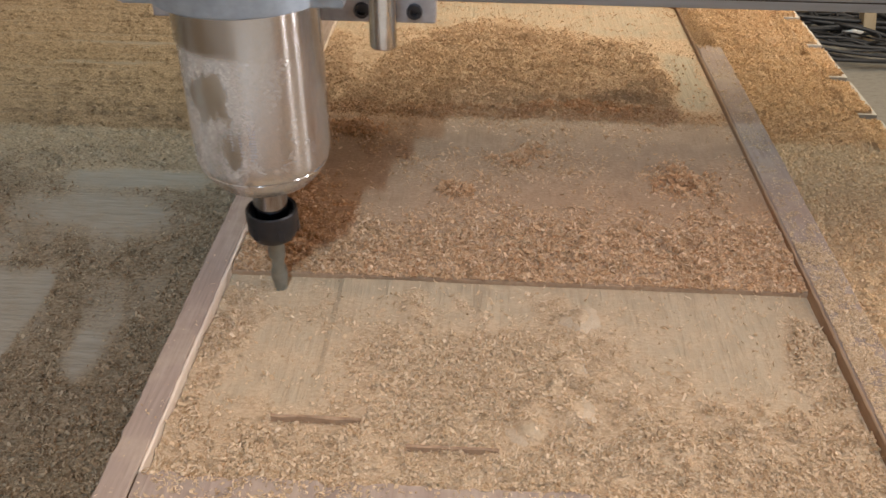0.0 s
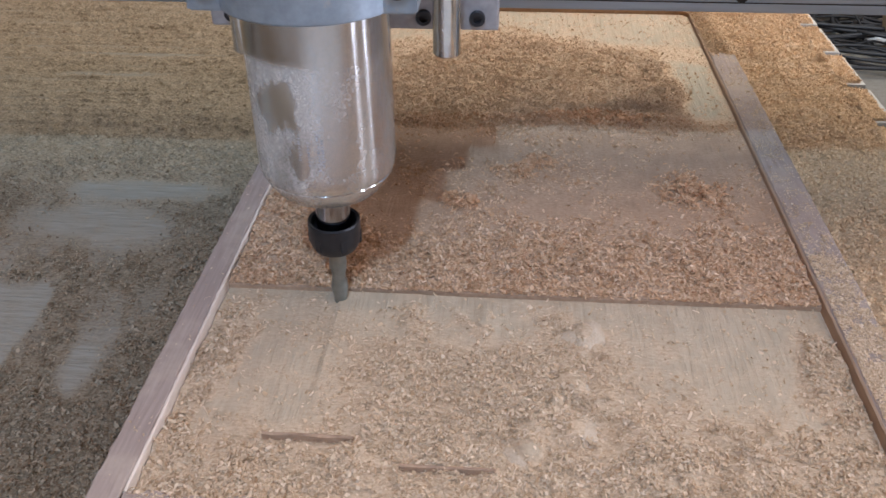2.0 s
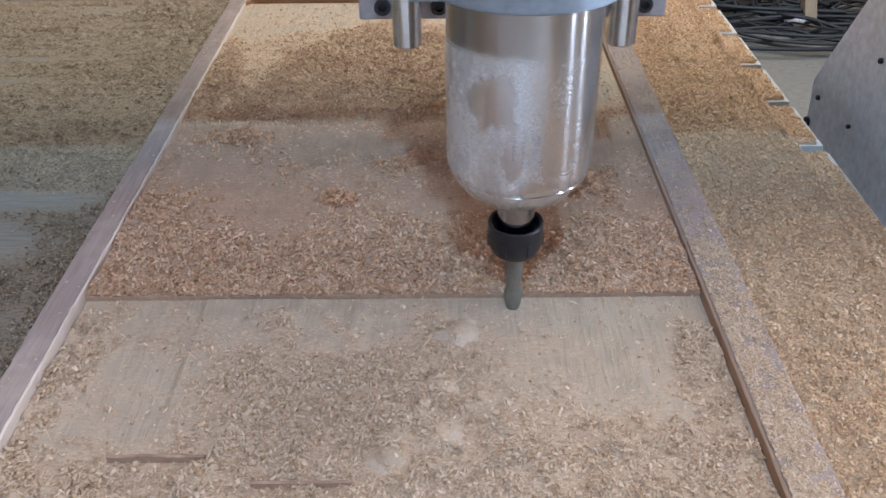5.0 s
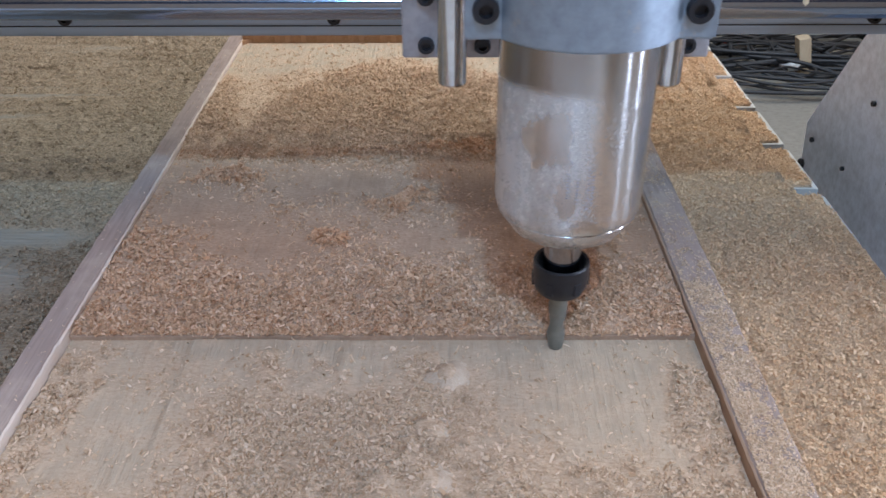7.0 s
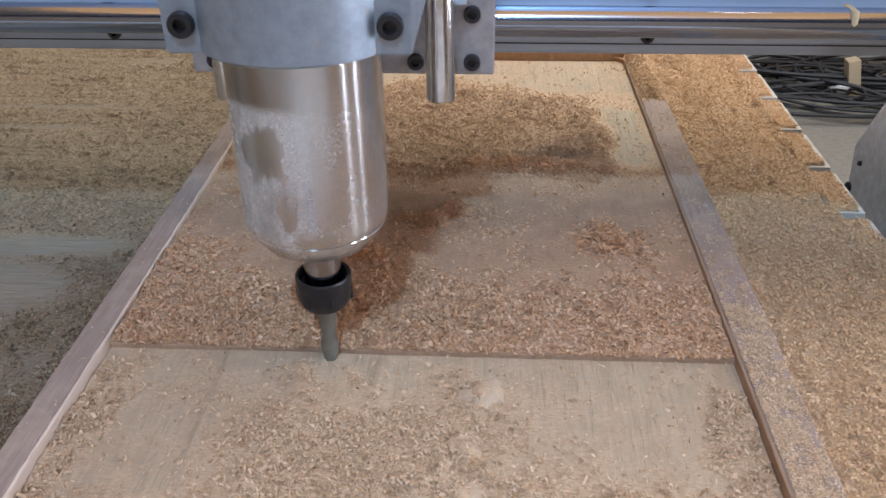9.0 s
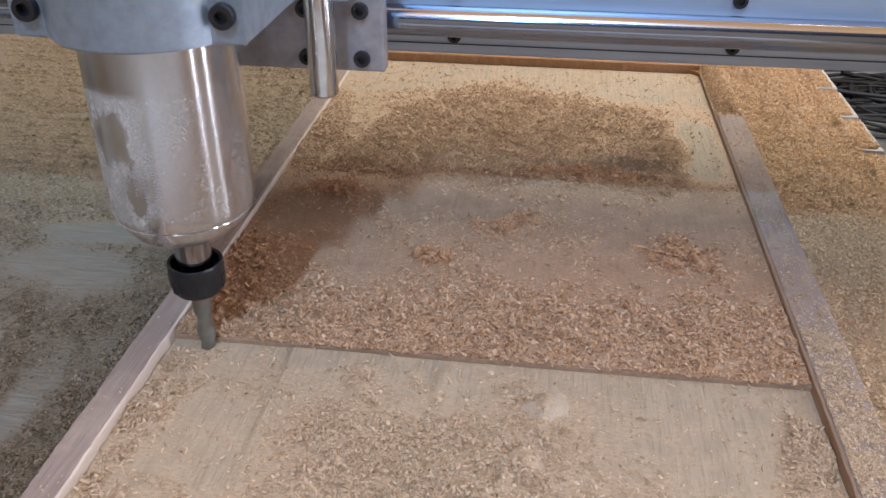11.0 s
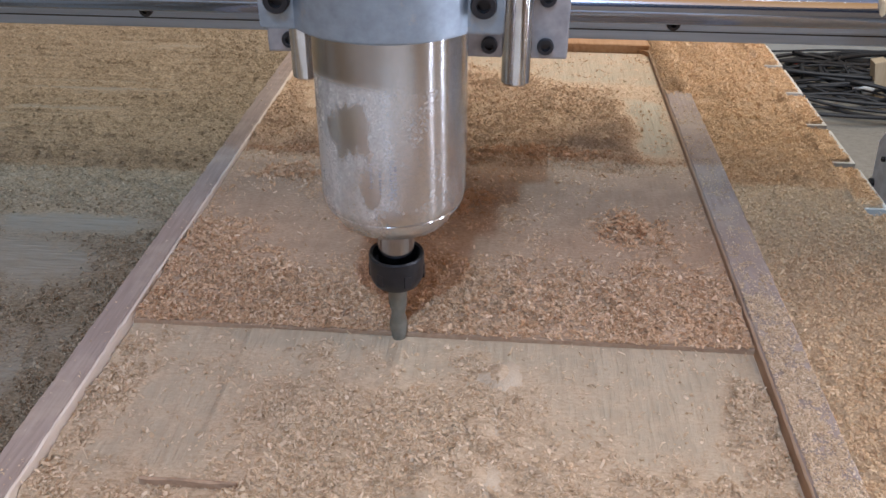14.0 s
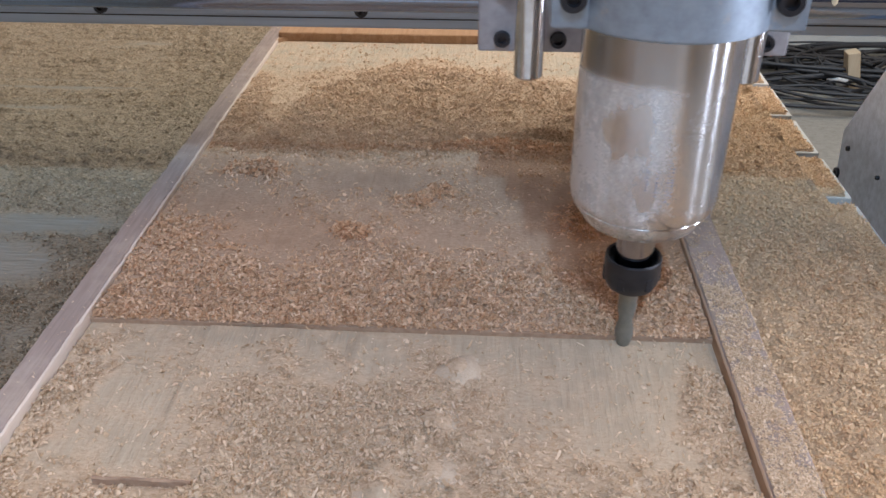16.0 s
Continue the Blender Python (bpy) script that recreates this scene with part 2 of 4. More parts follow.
def spindle_steel():
    """Turned steel with a speckled coat of dust below a wiped band, and a few spots rubbed clean."""
    m, nt, p = nodes_of("turned_steel")
    tc = nt.nodes.new("ShaderNodeTexCoord")

    def math_node(op, a, b):
        n = nt.nodes.new("ShaderNodeMath")
        n.operation, n.use_clamp = op, True
        for i, v in enumerate((a, b)):
            if isinstance(v, float):
                n.inputs[i].default_value = v
            else:
                nt.links.new(v, n.inputs[i])
        return n.outputs[0]

    def spread(v, lo, hi, a=0.0, b=1.0):
        n = nt.nodes.new("ShaderNodeMapRange")
        n.interpolation_type = "SMOOTHSTEP"
        for i, x in zip(("From Min", "From Max", "To Min", "To Max"), (lo, hi, a, b)):
            n.inputs[i].default_value = x
        nt.links.new(v, n.inputs[0])
        return n.outputs[0]

    fine = noise_tex(nt, 1000, 5, 0.8, (1, 1, 0.8))
    mid = noise_tex(nt, 48, 7, 0.72, (1, 1, 0.6))
    sep = nt.nodes.new("ShaderNodeSeparateXYZ")
    nt.links.new(tc.outputs["Object"], sep.inputs[0])
    wob = nt.nodes.new("ShaderNodeMath")
    wob.operation = "MULTIPLY_ADD"
    nt.links.new(mid, wob.inputs[0])
    wob.inputs[1].default_value = 0.012
    nt.links.new(sep.outputs[2], wob.inputs[2])
    smear = noise_tex(nt, 26, 4, 0.6, (1, 1, 0.35))
    speck = noise_tex(nt, 950, 4, 0.75, (1, 1, 0.7))
    k = math_node("MULTIPLY", spread(mid, 0.36, 0.60, 0.55, 1.0), spread(fine, 0.36, 0.62, 0.72, 1.0))
    k = math_node("MULTIPLY", k, spread(smear, 0.36, 0.58, 0.72, 1.0))
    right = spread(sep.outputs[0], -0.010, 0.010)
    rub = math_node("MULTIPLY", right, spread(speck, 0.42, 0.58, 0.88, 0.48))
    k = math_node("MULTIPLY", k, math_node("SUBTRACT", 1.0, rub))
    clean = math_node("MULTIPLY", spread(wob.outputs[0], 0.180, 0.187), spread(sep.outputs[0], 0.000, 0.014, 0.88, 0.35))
    k = math_node("MULTIPLY", k, math_node("SUBTRACT", 1.0, clean))
    for x, y, z, r in ((-0.0205, -0.0343, 0.152, 0.0120), (-0.0120, -0.0382, 0.157, 0.0130), (-0.0100, -0.0387, 0.147, 0.010), (-0.006, -0.0395, 0.117, 0.010), (0.001, -0.0400, 0.105, 0.009), (0.010, -0.0387, 0.103, 0.006)):
        d = nt.nodes.new("ShaderNodeVectorMath")
        d.operation = "DISTANCE"
        sc = nt.nodes.new("ShaderNodeVectorMath")
        sc.operation = "MULTIPLY"
        sc.inputs[1].default_value = (1, 1, 0.75)
        nt.links.new(tc.outputs["Object"], sc.inputs[0])
        nt.links.new(sc.outputs[0], d.inputs[0])
        d.inputs[1].default_value = (x, y, z * 0.75)
        dm = nt.nodes.new("ShaderNodeMath")
        dm.operation = "MULTIPLY_ADD"
        nt.links.new(mid, dm.inputs[0])
        dm.inputs[1].default_value = 0.040
        nt.links.new(d.outputs["Value"], dm.inputs[2])
        k = math_node("MULTIPLY", k, spread(dm.outputs[0], r + 0.012, r + 0.018, 0.30, 1.0))
    base = mix(nt, (0.74, 0.76, 0.79), (0.44, 0.445, 0.46), mid)
    # Brown reflection painted into the wiped band, on its left half only.
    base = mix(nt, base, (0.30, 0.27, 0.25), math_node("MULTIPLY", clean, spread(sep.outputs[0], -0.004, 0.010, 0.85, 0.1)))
    nt.links.new(mix(nt, base, (0.60, 0.585, 0.57), math_node("MULTIPLY", k, 0.95)), p.inputs["Base Color"])
    nt.links.new(spread(k, 0.0, 0.85, 1.0, 0.25), p.inputs["Metallic"])
    nt.links.new(spread(k, 0.0, 1.0, 0.17, 0.30), p.inputs["Roughness"])
    t = nt.nodes.new("ShaderNodeTangent")
    t.direction_type, t.axis = "RADIAL", "Z"
    nt.links.new(t.outputs[0], p.inputs["Tangent"])
    p.inputs["Anisotropic"].default_value = 0.97
    p.inputs["Anisotropic Rotation"].default_value = 0.25
    bump(nt, p, fine, 0.03, 0.0003)
    return m


STEEL = spindle_steel()
POLISHED = metal("polished_steel", (0.72, 0.73, 0.75), 0.12, scuff=0.04)
DARK_STEEL = metal("dark_polished_steel", (0.40, 0.42, 0.47), 0.10, scuff=0.04)
RAIL = metal("rail_steel", (0.40, 0.50, 0.68), 0.14, scuff=0.05, stretch=(0.05, 1, 1))
MARK = metal("etched_grey", (0.26, 0.26, 0.29), 0.6, metallic=0.0)
ALU = metal("anodised_aluminium", (0.33, 0.395, 0.475), 0.42, metallic=0.6, dust=0.12, dust_col=(0.5, 0.42, 0.32))
ALU_PALE = metal("mill_aluminium", (0.45, 0.55, 0.68), 0.38, metallic=0.5, stretch=(0.05, 1, 1))
PLATE = metal("grey_plate", (0.42, 0.42, 0.45), 0.5, metallic=0.6)
SHEET = metal("sheet_steel", (0.84, 0.90, 0.98), 0.40, metallic=0.08)
BLACK = metal("black_oxide", (0.035, 0.036, 0.042), 0.38, metallic=0.5)
CARBIDE = metal("coated_carbide", (0.26, 0.27, 0.25), 0.4, metallic=0.7)
RUBBER = metal("black_cable", (0.014, 0.014, 0.016), 0.6, metallic=0.0)
WHITE = metal("white_plastic", (0.75, 0.75, 0.74), 0.4, metallic=0.0)
POST = wood("old_post_wood", (0.30, 0.23, 0.15), (0.38, 0.30, 0.20), (0.45, 0.37, 0.26), grain=(1, 1, 0.08), scale=120)
CONCRETE = dust_mat("concrete", (0.16, 0.145, 0.12), (0.20, 0.183, 0.155), (0.24, 0.222, 0.19), scale=60, depth=0.002)
GREY_WALL = dust_mat("grey_plaster", (0.36, 0.345, 0.31), (0.41, 0.395, 0.355), (0.45, 0.435, 0.395), scale=40, depth=0.002)
PLASTER = dust_mat("plaster", (0.52, 0.42, 0.31), (0.60, 0.49, 0.37), (0.66, 0.55, 0.43), scale=40, depth=0.002)
RED = metal("red_plastic", (0.4, 0.05, 0.04), 0.5, metallic=0.0)
TAPE = metal("masking_tape", (0.66, 0.55, 0.36), 0.8, metallic=0.0)

# ---------------------------------------------------------------- helpers for meshes


def part(name, bm, material, parent=None, label="", smooth=False):
    me = bpy.data.meshes.new(name)
    bm.normal_update()
    bm.to_mesh(me)
    bm.free()
    me.materials.append(material)
    if smooth:
        me.polygons.foreach_set("use_smooth", [True] * len(me.polygons))
    ob = new(name, me)
    if parent is not None:
        ob.parent = parent
    if label:
        ob["label"] = label
    return ob


def box(bm, x0, x1, y0, y1, z0, z1, bevel=0.0):
    r = bmesh.ops.create_cube(bm, size=1.0, matrix=Matrix.Translation(((x0 + x1) / 2, (y0 + y1) / 2, (z0 + z1) / 2)) @ Matrix.Diagonal((x1 - x0, y1 - y0, z1 - z0, 1)))
    if bevel:
        es = {e for v in r["verts"] for e in v.link_edges}
        bmesh.ops.bevel(bm, geom=list(es), offset=bevel, segments=2, affect="EDGES", profile=0.6)
    return bm


def solid(x0, x1, y0, y1, z0, z1, bevel=0.0):
    return box(bmesh.new(), x0, x1, y0, y1, z0, z1, bevel)


def lathe(profile, seg=48, m=None):
    """A turned solid round z from (radius, height) pairs."""
    bm = bmesh.new()
    rings = []
    for r, z in profile:
        if r < 1e-6:
            rings.append([bm.verts.new((0, 0, z))])
        else:
            rings.append([bm.verts.new((r * math.cos(2 * math.pi * i / seg), r * math.sin(2 * math.pi * i / seg), z)) for i in range(seg)])
    for a, b in zip(rings, rings[1:]):
        for i in range(seg):
            j = (i + 1) % seg
            if len(a) == 1 and len(b) > 1:
                bm.faces.new((a[0], b[j], b[i]))
            elif len(b) == 1 and len(a) > 1:
                bm.faces.new((a[i], a[j], b[0]))
            elif len(a) > 1:
                bm.faces.new((a[i], a[j], b[j], b[i]))
    bmesh.ops.recalc_face_normals(bm, faces=bm.faces)
    if m is not None:
        bm.transform(m)
    return bm


def sharp(ob, angle=35):
    """Smooth shading with hard edges kept."""
    bm = bmesh.new()
    bm.from_mesh(ob.data)
    for f in bm.faces:
        f.smooth = True
    for e in bm.edges:
        e.smooth = not (len(e.link_faces) == 2 and e.calc_face_angle(0) > radians(angle))
    bm.to_mesh(ob.data)
    bm.free()
    return ob


def socket_bolt(name, m, r, parent, depth=0.004):
    """A socket-head cap screw: head with a hexagon hole, axis along local z."""
    prof = [(0, depth * 0.12), (r * 0.5, depth * 0.12), (r * 0.52, depth), (r * 0.92, depth), (r, depth * 0.8), (r, -depth)]
    return sharp(part(name, lathe(prof, 24, m), BLACK, parent, "black socket-head screw"))


def value_noise(x, y, seed):
    rs = np.random.RandomState(seed)
    tab = rs.rand(256, 256)
    xi, yi = np.floor(x).astype(int), np.floor(y).astype(int)
    fx, fy = x - xi, y - yi
    fx, fy = fx * fx * (3 - 2 * fx), fy * fy * (3 - 2 * fy)
    g = lambda i, j: tab[i % 256, j % 256]
    a = g(xi, yi) * (1 - fx) + g(xi + 1, yi) * fx
    b = g(xi, yi + 1) * (1 - fx) + g(xi + 1, yi + 1) * fx
    return a * (1 - fy) + b * fy


def fbm(x, y, freq, seed, octaves=4, gain=0.55):
    s, amp, tot = 0, 1.0, 0
    for k in range(octaves):
        s = s + amp * value_noise(x * freq * 2 ** k, y * freq * 2 ** k, seed + k)
        tot += amp
        amp *= gain
    return s / tot


def smooth(a, b, v):
    t = np.clip((v - a) / (b - a), 0, 1)
    return t * t * (3 - 2 * t)


def patch(x, y, x0, x1, y0, y1, soft):
    """1 inside the rectangle, falling to 0 over the soft border."""
    return smooth(x0 - soft, x0 + soft, x) * (1 - smooth(x1 - soft, x1 + soft, x)) * smooth(y0 - soft, y0 + soft, y) * (1 - smooth(y1 - soft, y1 + soft, y))


def blob(x, y, cx, cy, rx, ry):
    return np.exp(-((x - cx) / rx) ** 2 - ((y - cy) / ry) ** 2)


def mesh_from(name, verts, quads, material, smooth_shade=True):
    me = bpy.data.meshes.new(name)
    n, f = len(verts), len(quads)
    me.vertices.add(n)
    me.vertices.foreach_set("co", np.ascontiguousarray(verts, dtype=np.float32).ravel())
    me.loops.add(4 * f)
    me.loops.foreach_set("vertex_index", np.ascontiguousarray(quads, dtype=np.int32).ravel())
    me.polygons.add(f)
    me.polygons.foreach_set("loop_start", np.arange(0, 4 * f, 4, dtype=np.int32))
    me.polygons.foreach_set("use_smooth", np.full(f, smooth_shade))
    me.update(calc_edges=True)
    me.validate()
    me.materials.append(material)
    return new(name, me)


def bed(name, x0, x1, y0, y1, step, height, floor, material, label, cover=None, gold=None):
    """A bed of sawdust as a height field; with a cover map it thins out to a film, else it ends where it meets its support."""
    nx, ny = int((x1 - x0) / step) + 1, int((y1 - y0) / step) + 1
    X, Y = np.meshgrid(np.linspace(x0, x1, nx), np.linspace(y0, y1, ny))
    H = height(X, Y)
    low = 0.0003 if cover else -0.0015
    V = np.stack([X, Y, floor + np.maximum(H, low)], -1).reshape(-1, 3)
    i = (np.arange(ny - 1)[:, None] * nx + np.arange(nx - 1)[None]).ravel()
    Q = np.stack([i, i + 1, i + 1 + nx, i + nx], 1)
    if not cover:
        Q = Q[(H.ravel()[Q] > -0.0005).any(1)]
    used = np.unique(Q)
    re = np.full(nx * ny, -1)
    re[used] = np.arange(len(used))
    ob = mesh_from(name, V[used], re[Q], material)
    if cover:
        at = ob.data.attributes.new("cover", "FLOAT", "POINT")
        at.data.foreach_set("value", np.clip(cover(X, Y), 0, 1).astype(np.float32).ravel()[used])
    if gold:
        at = ob.data.attributes.new("gold", "FLOAT", "POINT")
        at.data.foreach_set("value", np.clip(gold(X, Y), 0, 1).astype(np.float32).ravel()[used])
    return tagged(ob, label, "sawdust", kind="stuff")


def chips(name, n, x0, x1, y0, y1, density, height, floor, material, label, seed, size=0.0032, lift=0.5, curly=0.25):
    """Torn crumbs and some curled shavings strewn by a density map on a height field."""
    rs = np.random.RandomState(seed)
    px, py = rs.uniform(x0, x1, n * 6), rs.uniform(y0, y1, n * 6)
    seen = (px > -0.20 - 0.42 * py) & (py > 0.20)
    px, py = px[seen], py[seen]
    clump = 0.30 + 1.4 * smooth(0.36, 0.62, fbm(px, py, 120, seed + 300, 3))
    ok = rs.rand(len(px)) < density(px, py) * clump
    px, py = px[ok][:n], py[ok][:n]
    n = len(px)
    pz = floor + np.maximum(height(px, py), 0.0)
    curled = rs.rand(n) < curly
    L = 0.80 * size * np.exp(np.clip(rs.normal(0, 0.34, n), -0.7, 0.6)) * np.where(curled, 1.35, 0.9)
    W = L * np.where(curled, rs.uniform(0.14, 0.30, n), rs.uniform(0.35, 0.75, n))
    yaw = rs.uniform(0, 2 * np.pi, n)
    pitch = rs.normal(0, 0.35, n) * lift * 2
    roll = rs.normal(0, 1.0, n) * lift
    curl = rs.uniform(0.3, 1.3, n) * np.where(curled, 1.0, 0.75) * rs.choice([-1, 1], n, p=[0.3, 0.7])
    u = np.array([-0.5, 0.0, 0.5])[None] + rs.normal(0, 0.08, (n, 3))
    wid = np.array([0.6, 1.0, 0.55])[None] * rs.uniform(0.55, 1.35, (n, 3))
    lx = L[:, None] * u
    lz = curl[:, None] * L[:, None] * (0.25 - u ** 2)
    P = np.zeros((n, 3, 2, 3))
    for s in (0, 1):
        ly = (s - 0.5) * W[:, None] * wid + L[:, None] * rs.normal(0, 0.05, (n, 3))
        cr, sr = np.cos(roll)[:, None], np.sin(roll)[:, None]
        y1_, z1_ = ly * cr - lz * sr, ly * sr + lz * cr
        cp, sp = np.cos(pitch)[:, None], np.sin(pitch)[:, None]
        x2, z2 = lx * cp - z1_ * sp, lx * sp + z1_ * cp
        cy, sy = np.cos(yaw)[:, None], np.sin(yaw)[:, None]
        P[:, :, s, 0], P[:, :, s, 1], P[:, :, s, 2] = x2 * cy - y1_ * sy, x2 * sy + y1_ * cy, z2
    low = P[..., 2].min((1, 2))
    P[..., 0] += px[:, None, None]
    P[..., 1] += py[:, None, None]
    P[..., 2] += (pz - low * 0.75 + rs.uniform(0, 0.0006, n))[:, None, None]
    base = np.arange(n)[:, None, None] * 6
    quad = np.array([[0, 2, 3, 1], [2, 4, 5, 3]])[None]
    return tagged(mesh_from(name, P.reshape(-1, 3), (base + quad).reshape(-1, 4), material, False), label, "wood chips", kind="stuff")


# ---------------------------------------------------------------- workshop
TABLE = -0.034
XL, XR = -0.169, 0.219
STEP_Y, STEP_H, RIM_H = 0.437, 0.0042, 0.0095

tagged(part("ground", solid(-40, 40, -40, 40, -0.9, -0.80), CONCRETE), "dusty grey concrete ground", "ground", kind="structure")
tagged(part("wall_back", solid(-3.0, 3.0, 3.45, 3.6, -0.80, 3.1), GREY_WALL), "plain grey plastered wall", "wall", kind="structure")
# Unseen ceiling, added to limit the sky and hold the overhead fills.
bm = solid(-2.85, 2.5, 0.75, 0.85, 2.42, 2.5)
box(bm, -2.85, -1.5, -2.85, 0.75, 2.42, 2.5)
box(bm, 1.5, 2.5, -2.85, 0.75, 2.42, 2.5)
box(bm, -1.5, 1.5, -2.85, -2.4, 2.42, 2.5)
box(bm, -2.85, -1.8, 0.85, 3.45, 2.42, 2.5)
box(bm, -1.8, 2.5, 3.1, 3.45, 2.42, 2.5)
tagged(part("ceiling", bm, PLASTER), "plain pale unseen ceiling with openings for the overhead fills", "ceiling", kind="structure")
bm = solid(-3.0, -2.85, -3.0, 1.0, -0.80, 3.1)
box(bm, -3.0, -2.85, 2.1, 3.45, -0.80, 3.1)
box(bm, -3.0, -2.85, 1.0, 2.1, -0.80, 0.10)
box(bm, -3.0, -2.85, 1.0, 2.1, 1.40, 3.1)
tagged(part("wall_left", bm, PLASTER), "plain plastered wall with one window opening", "wall", kind="structure")
bm = solid(2.5, 2.65, -3.0, -0.74, -0.80, 3.1)
box(bm, 2.5, 2.65, -0.50, 0.18, -0.80, 3.1)
box(bm, 2.5, 2.65, 0.42, 3.45, -0.80, 3.1)
box(bm, 2.5, 2.65, -0.74, -0.50, 1.95, 3.1)
box(bm, 2.5, 2.65, 0.18, 0.42, 1.95, 3.1)
tagged(part("wall_right", bm, PLASTER), "plain plastered wall with two tall narrow window openings", "wall", kind="structure")
tagged(part("wall_front", solid(-2.85, 2.5, -3.0, -2.85, -0.80, 1.4), PLASTER), "low plain plastered wall", "wall", kind="structure")

# machine table: planks across, aluminium slot strips between them
table = tagged(new("machine_table"), "grey plank router table with aluminium slot strips", "table", kind="structure")
PITCH, Y0 = 0.0928, -0.3280
bm = solid(-1.0, 0.36, -0.32, 1.42, TABLE - 0.075, TABLE - 0.021)
part("bed_frame", bm, PLATE, table)
for x in (-0.95, 0.30):
    for y in (-0.25, 1.33):
        part("leg", solid(x - 0.04, x + 0.04, y - 0.04, y + 0.04, -0.80, TABLE - 0.0755, 0.003), PLATE, table)
plank_me = None
for k in range(19):
    y = Y0 + k * PITCH
    if plank_me is None:
        ob = part("plank", solid(-1.05, 0.3985, 0.0065, PITCH - 0.0065, TABLE - 0.02, TABLE, 0.001), PLANK, table)
        plank_me = ob.data
    else:
        ob = new("plank", plank_me)
        ob.parent = table
    ob.location = (0, y, 0)
strip_me = None
for k in range(20):
    y = Y0 + k * PITCH
    if strip_me is None:
        ob = part("slot_strip", solid(-1.05, 0.360, -0.006, 0.006, TABLE - 0.02, TABLE - 0.0025, 0.0008), ALU_PALE, table, "bare aluminium slot strip")
        strip_me = ob.data
    else:
        ob = new("slot_strip", strip_me)
        ob.parent = table
    ob.location = (0, y, 0)

# ---------------------------------------------------------------- the panel being milled
panel = tagged(new("workpiece"), "half-milled wooden panel with raised rims, covered in chips", "wood panel")


def rim(name, x0, x1, y0, y1, z0, z1, material, seed, along="y", label="", rag=0.0012):
    """A rim with slightly torn edges, long along one axis."""
    rs = np.random.RandomState(seed)
    n = int((y1 - y0 if along == "y" else x1 - x0) / 0.006)
    bm = bmesh.new()
    rows = []
    for i in range(n + 1):
        f = i / n
        a, b = rs.normal(0, rag, 2)
        c = rs.normal(0, rag * 0.25)
        if along == "y":
            y = y0 + (y1 - y0) * f
            pts = [(x0 + 0.2 * a, y, z0), (x0 + a, y, z1 - 0.001), (x0 + 0.001 + a, y, z1 + c), (x1 - 0.001 + b, y, z1 + c), (x1 + b, y, z1 - 0.001), (x1 + 0.2 * b, y, z0)]
        else:
            x = x0 + (x1 - x0) * f
            pts = [(x, y1 + 0.2 * a, z0), (x, y1 + a, z1 - 0.001), (x, y1 - 0.001 + a, z1 + c), (x, y0 + 0.001 + b, z1 + c), (x, y0 + b, z1 - 0.001), (x, y0 + 0.2 * b, z0)]
        rows.append([bm.verts.new(p) for p in pts])
    for a, b in zip(rows, rows[1:]):
        for k in range(5):
            bm.faces.new((a[k], b[k], b[k + 1], a[k + 1]))
    bm.faces.new(rows[0])
    bm.faces.new(rows[-1][::-1])
    bmesh.ops.recalc_face_normals(bm, faces=bm.faces)
    return part(name, bm, material, panel, label)


PY0, PY1 = 0.257, 0.985
part("pocket_floor", solid(XL + 0.075, XR, PY0, STEP_Y + 0.02, TABLE, 0.0), FLOOR_FRONT, panel, "pale freshly milled floor")
part("pocket_floor", solid(XL, XL + 0.075, PY0, STEP_Y + 0.02, TABLE, -0.0007), FLOOR_FRONT, panel, "pale freshly milled floor")
rim("uncut_layer", XL, XR, STEP_Y, PY1, TABLE, STEP_H, STEP_EDGE, 11, "x", "pinkish first-pass wood layer", rag=0.0002)
rim("rim", XL - 0.0180, XL - 0.0008, 0.17, 1.03, TABLE, RIM_H, RIM, 3, label="greyish walnut rim strip", rag=0.0003)
rim("rim_edge", XL - 0.0010, XL + 0.0006, PY0, PY1, -0.002, RIM_H - 0.0003, RIM_SIDE, 4, label="pale torn inner edge", rag=0.00025)
rim("rim", XR + 0.0010, XR + 0.0268, 0.17, 1.03, TABLE, RIM_H, RIM, 5, label="greyish walnut rim strip", rag=0.00022)
rim("rim_edge", XR - 0.0004, XR + 0.0012, PY0, PY1, -0.002, RIM_H - 0.0003, SHADED_EDGE, 6, label="inner edge with its shade in the brown colour", rag=0.00012)
rim("rim", XL, XR, PY1 + 0.001, 1.03, TABLE, RIM_H + 0.005, END_RIM, 7, "x", "brown wooden end rim", rag=0.0004)
rim("rim", XL, XR, 0.17, PY0, TABLE, RIM_H, RIM, 8, "x", "greyish walnut end rim")


def corner(x, y, sx, r, z):
    """A rounded inside corner left by the cutter."""
    pts = [(x, y)] + [(x + sx * r * (1 - math.sin(a)), y - r * (1 - math.cos(a))) for a in (math.pi / 2 * i / 8 for i in range(9))]
    bm = bmesh.new()
    lo = [bm.verts.new((px, py, 0.0)) for px, py in pts]
    hi = [bm.verts.new((px, py, z)) for px, py in pts]
    for i in range(len(pts)):
        j = (i + 1) % len(pts)
        bm.faces.new((lo[i], lo[j], hi[j], hi[i]))
    bm.faces.new(hi)
    bm.faces.new(lo[::-1])
    bmesh.ops.recalc_face_normals(bm, faces=bm.faces)
    part("rim_corner", bm, END_RIM, panel, "rounded brown inside corner")


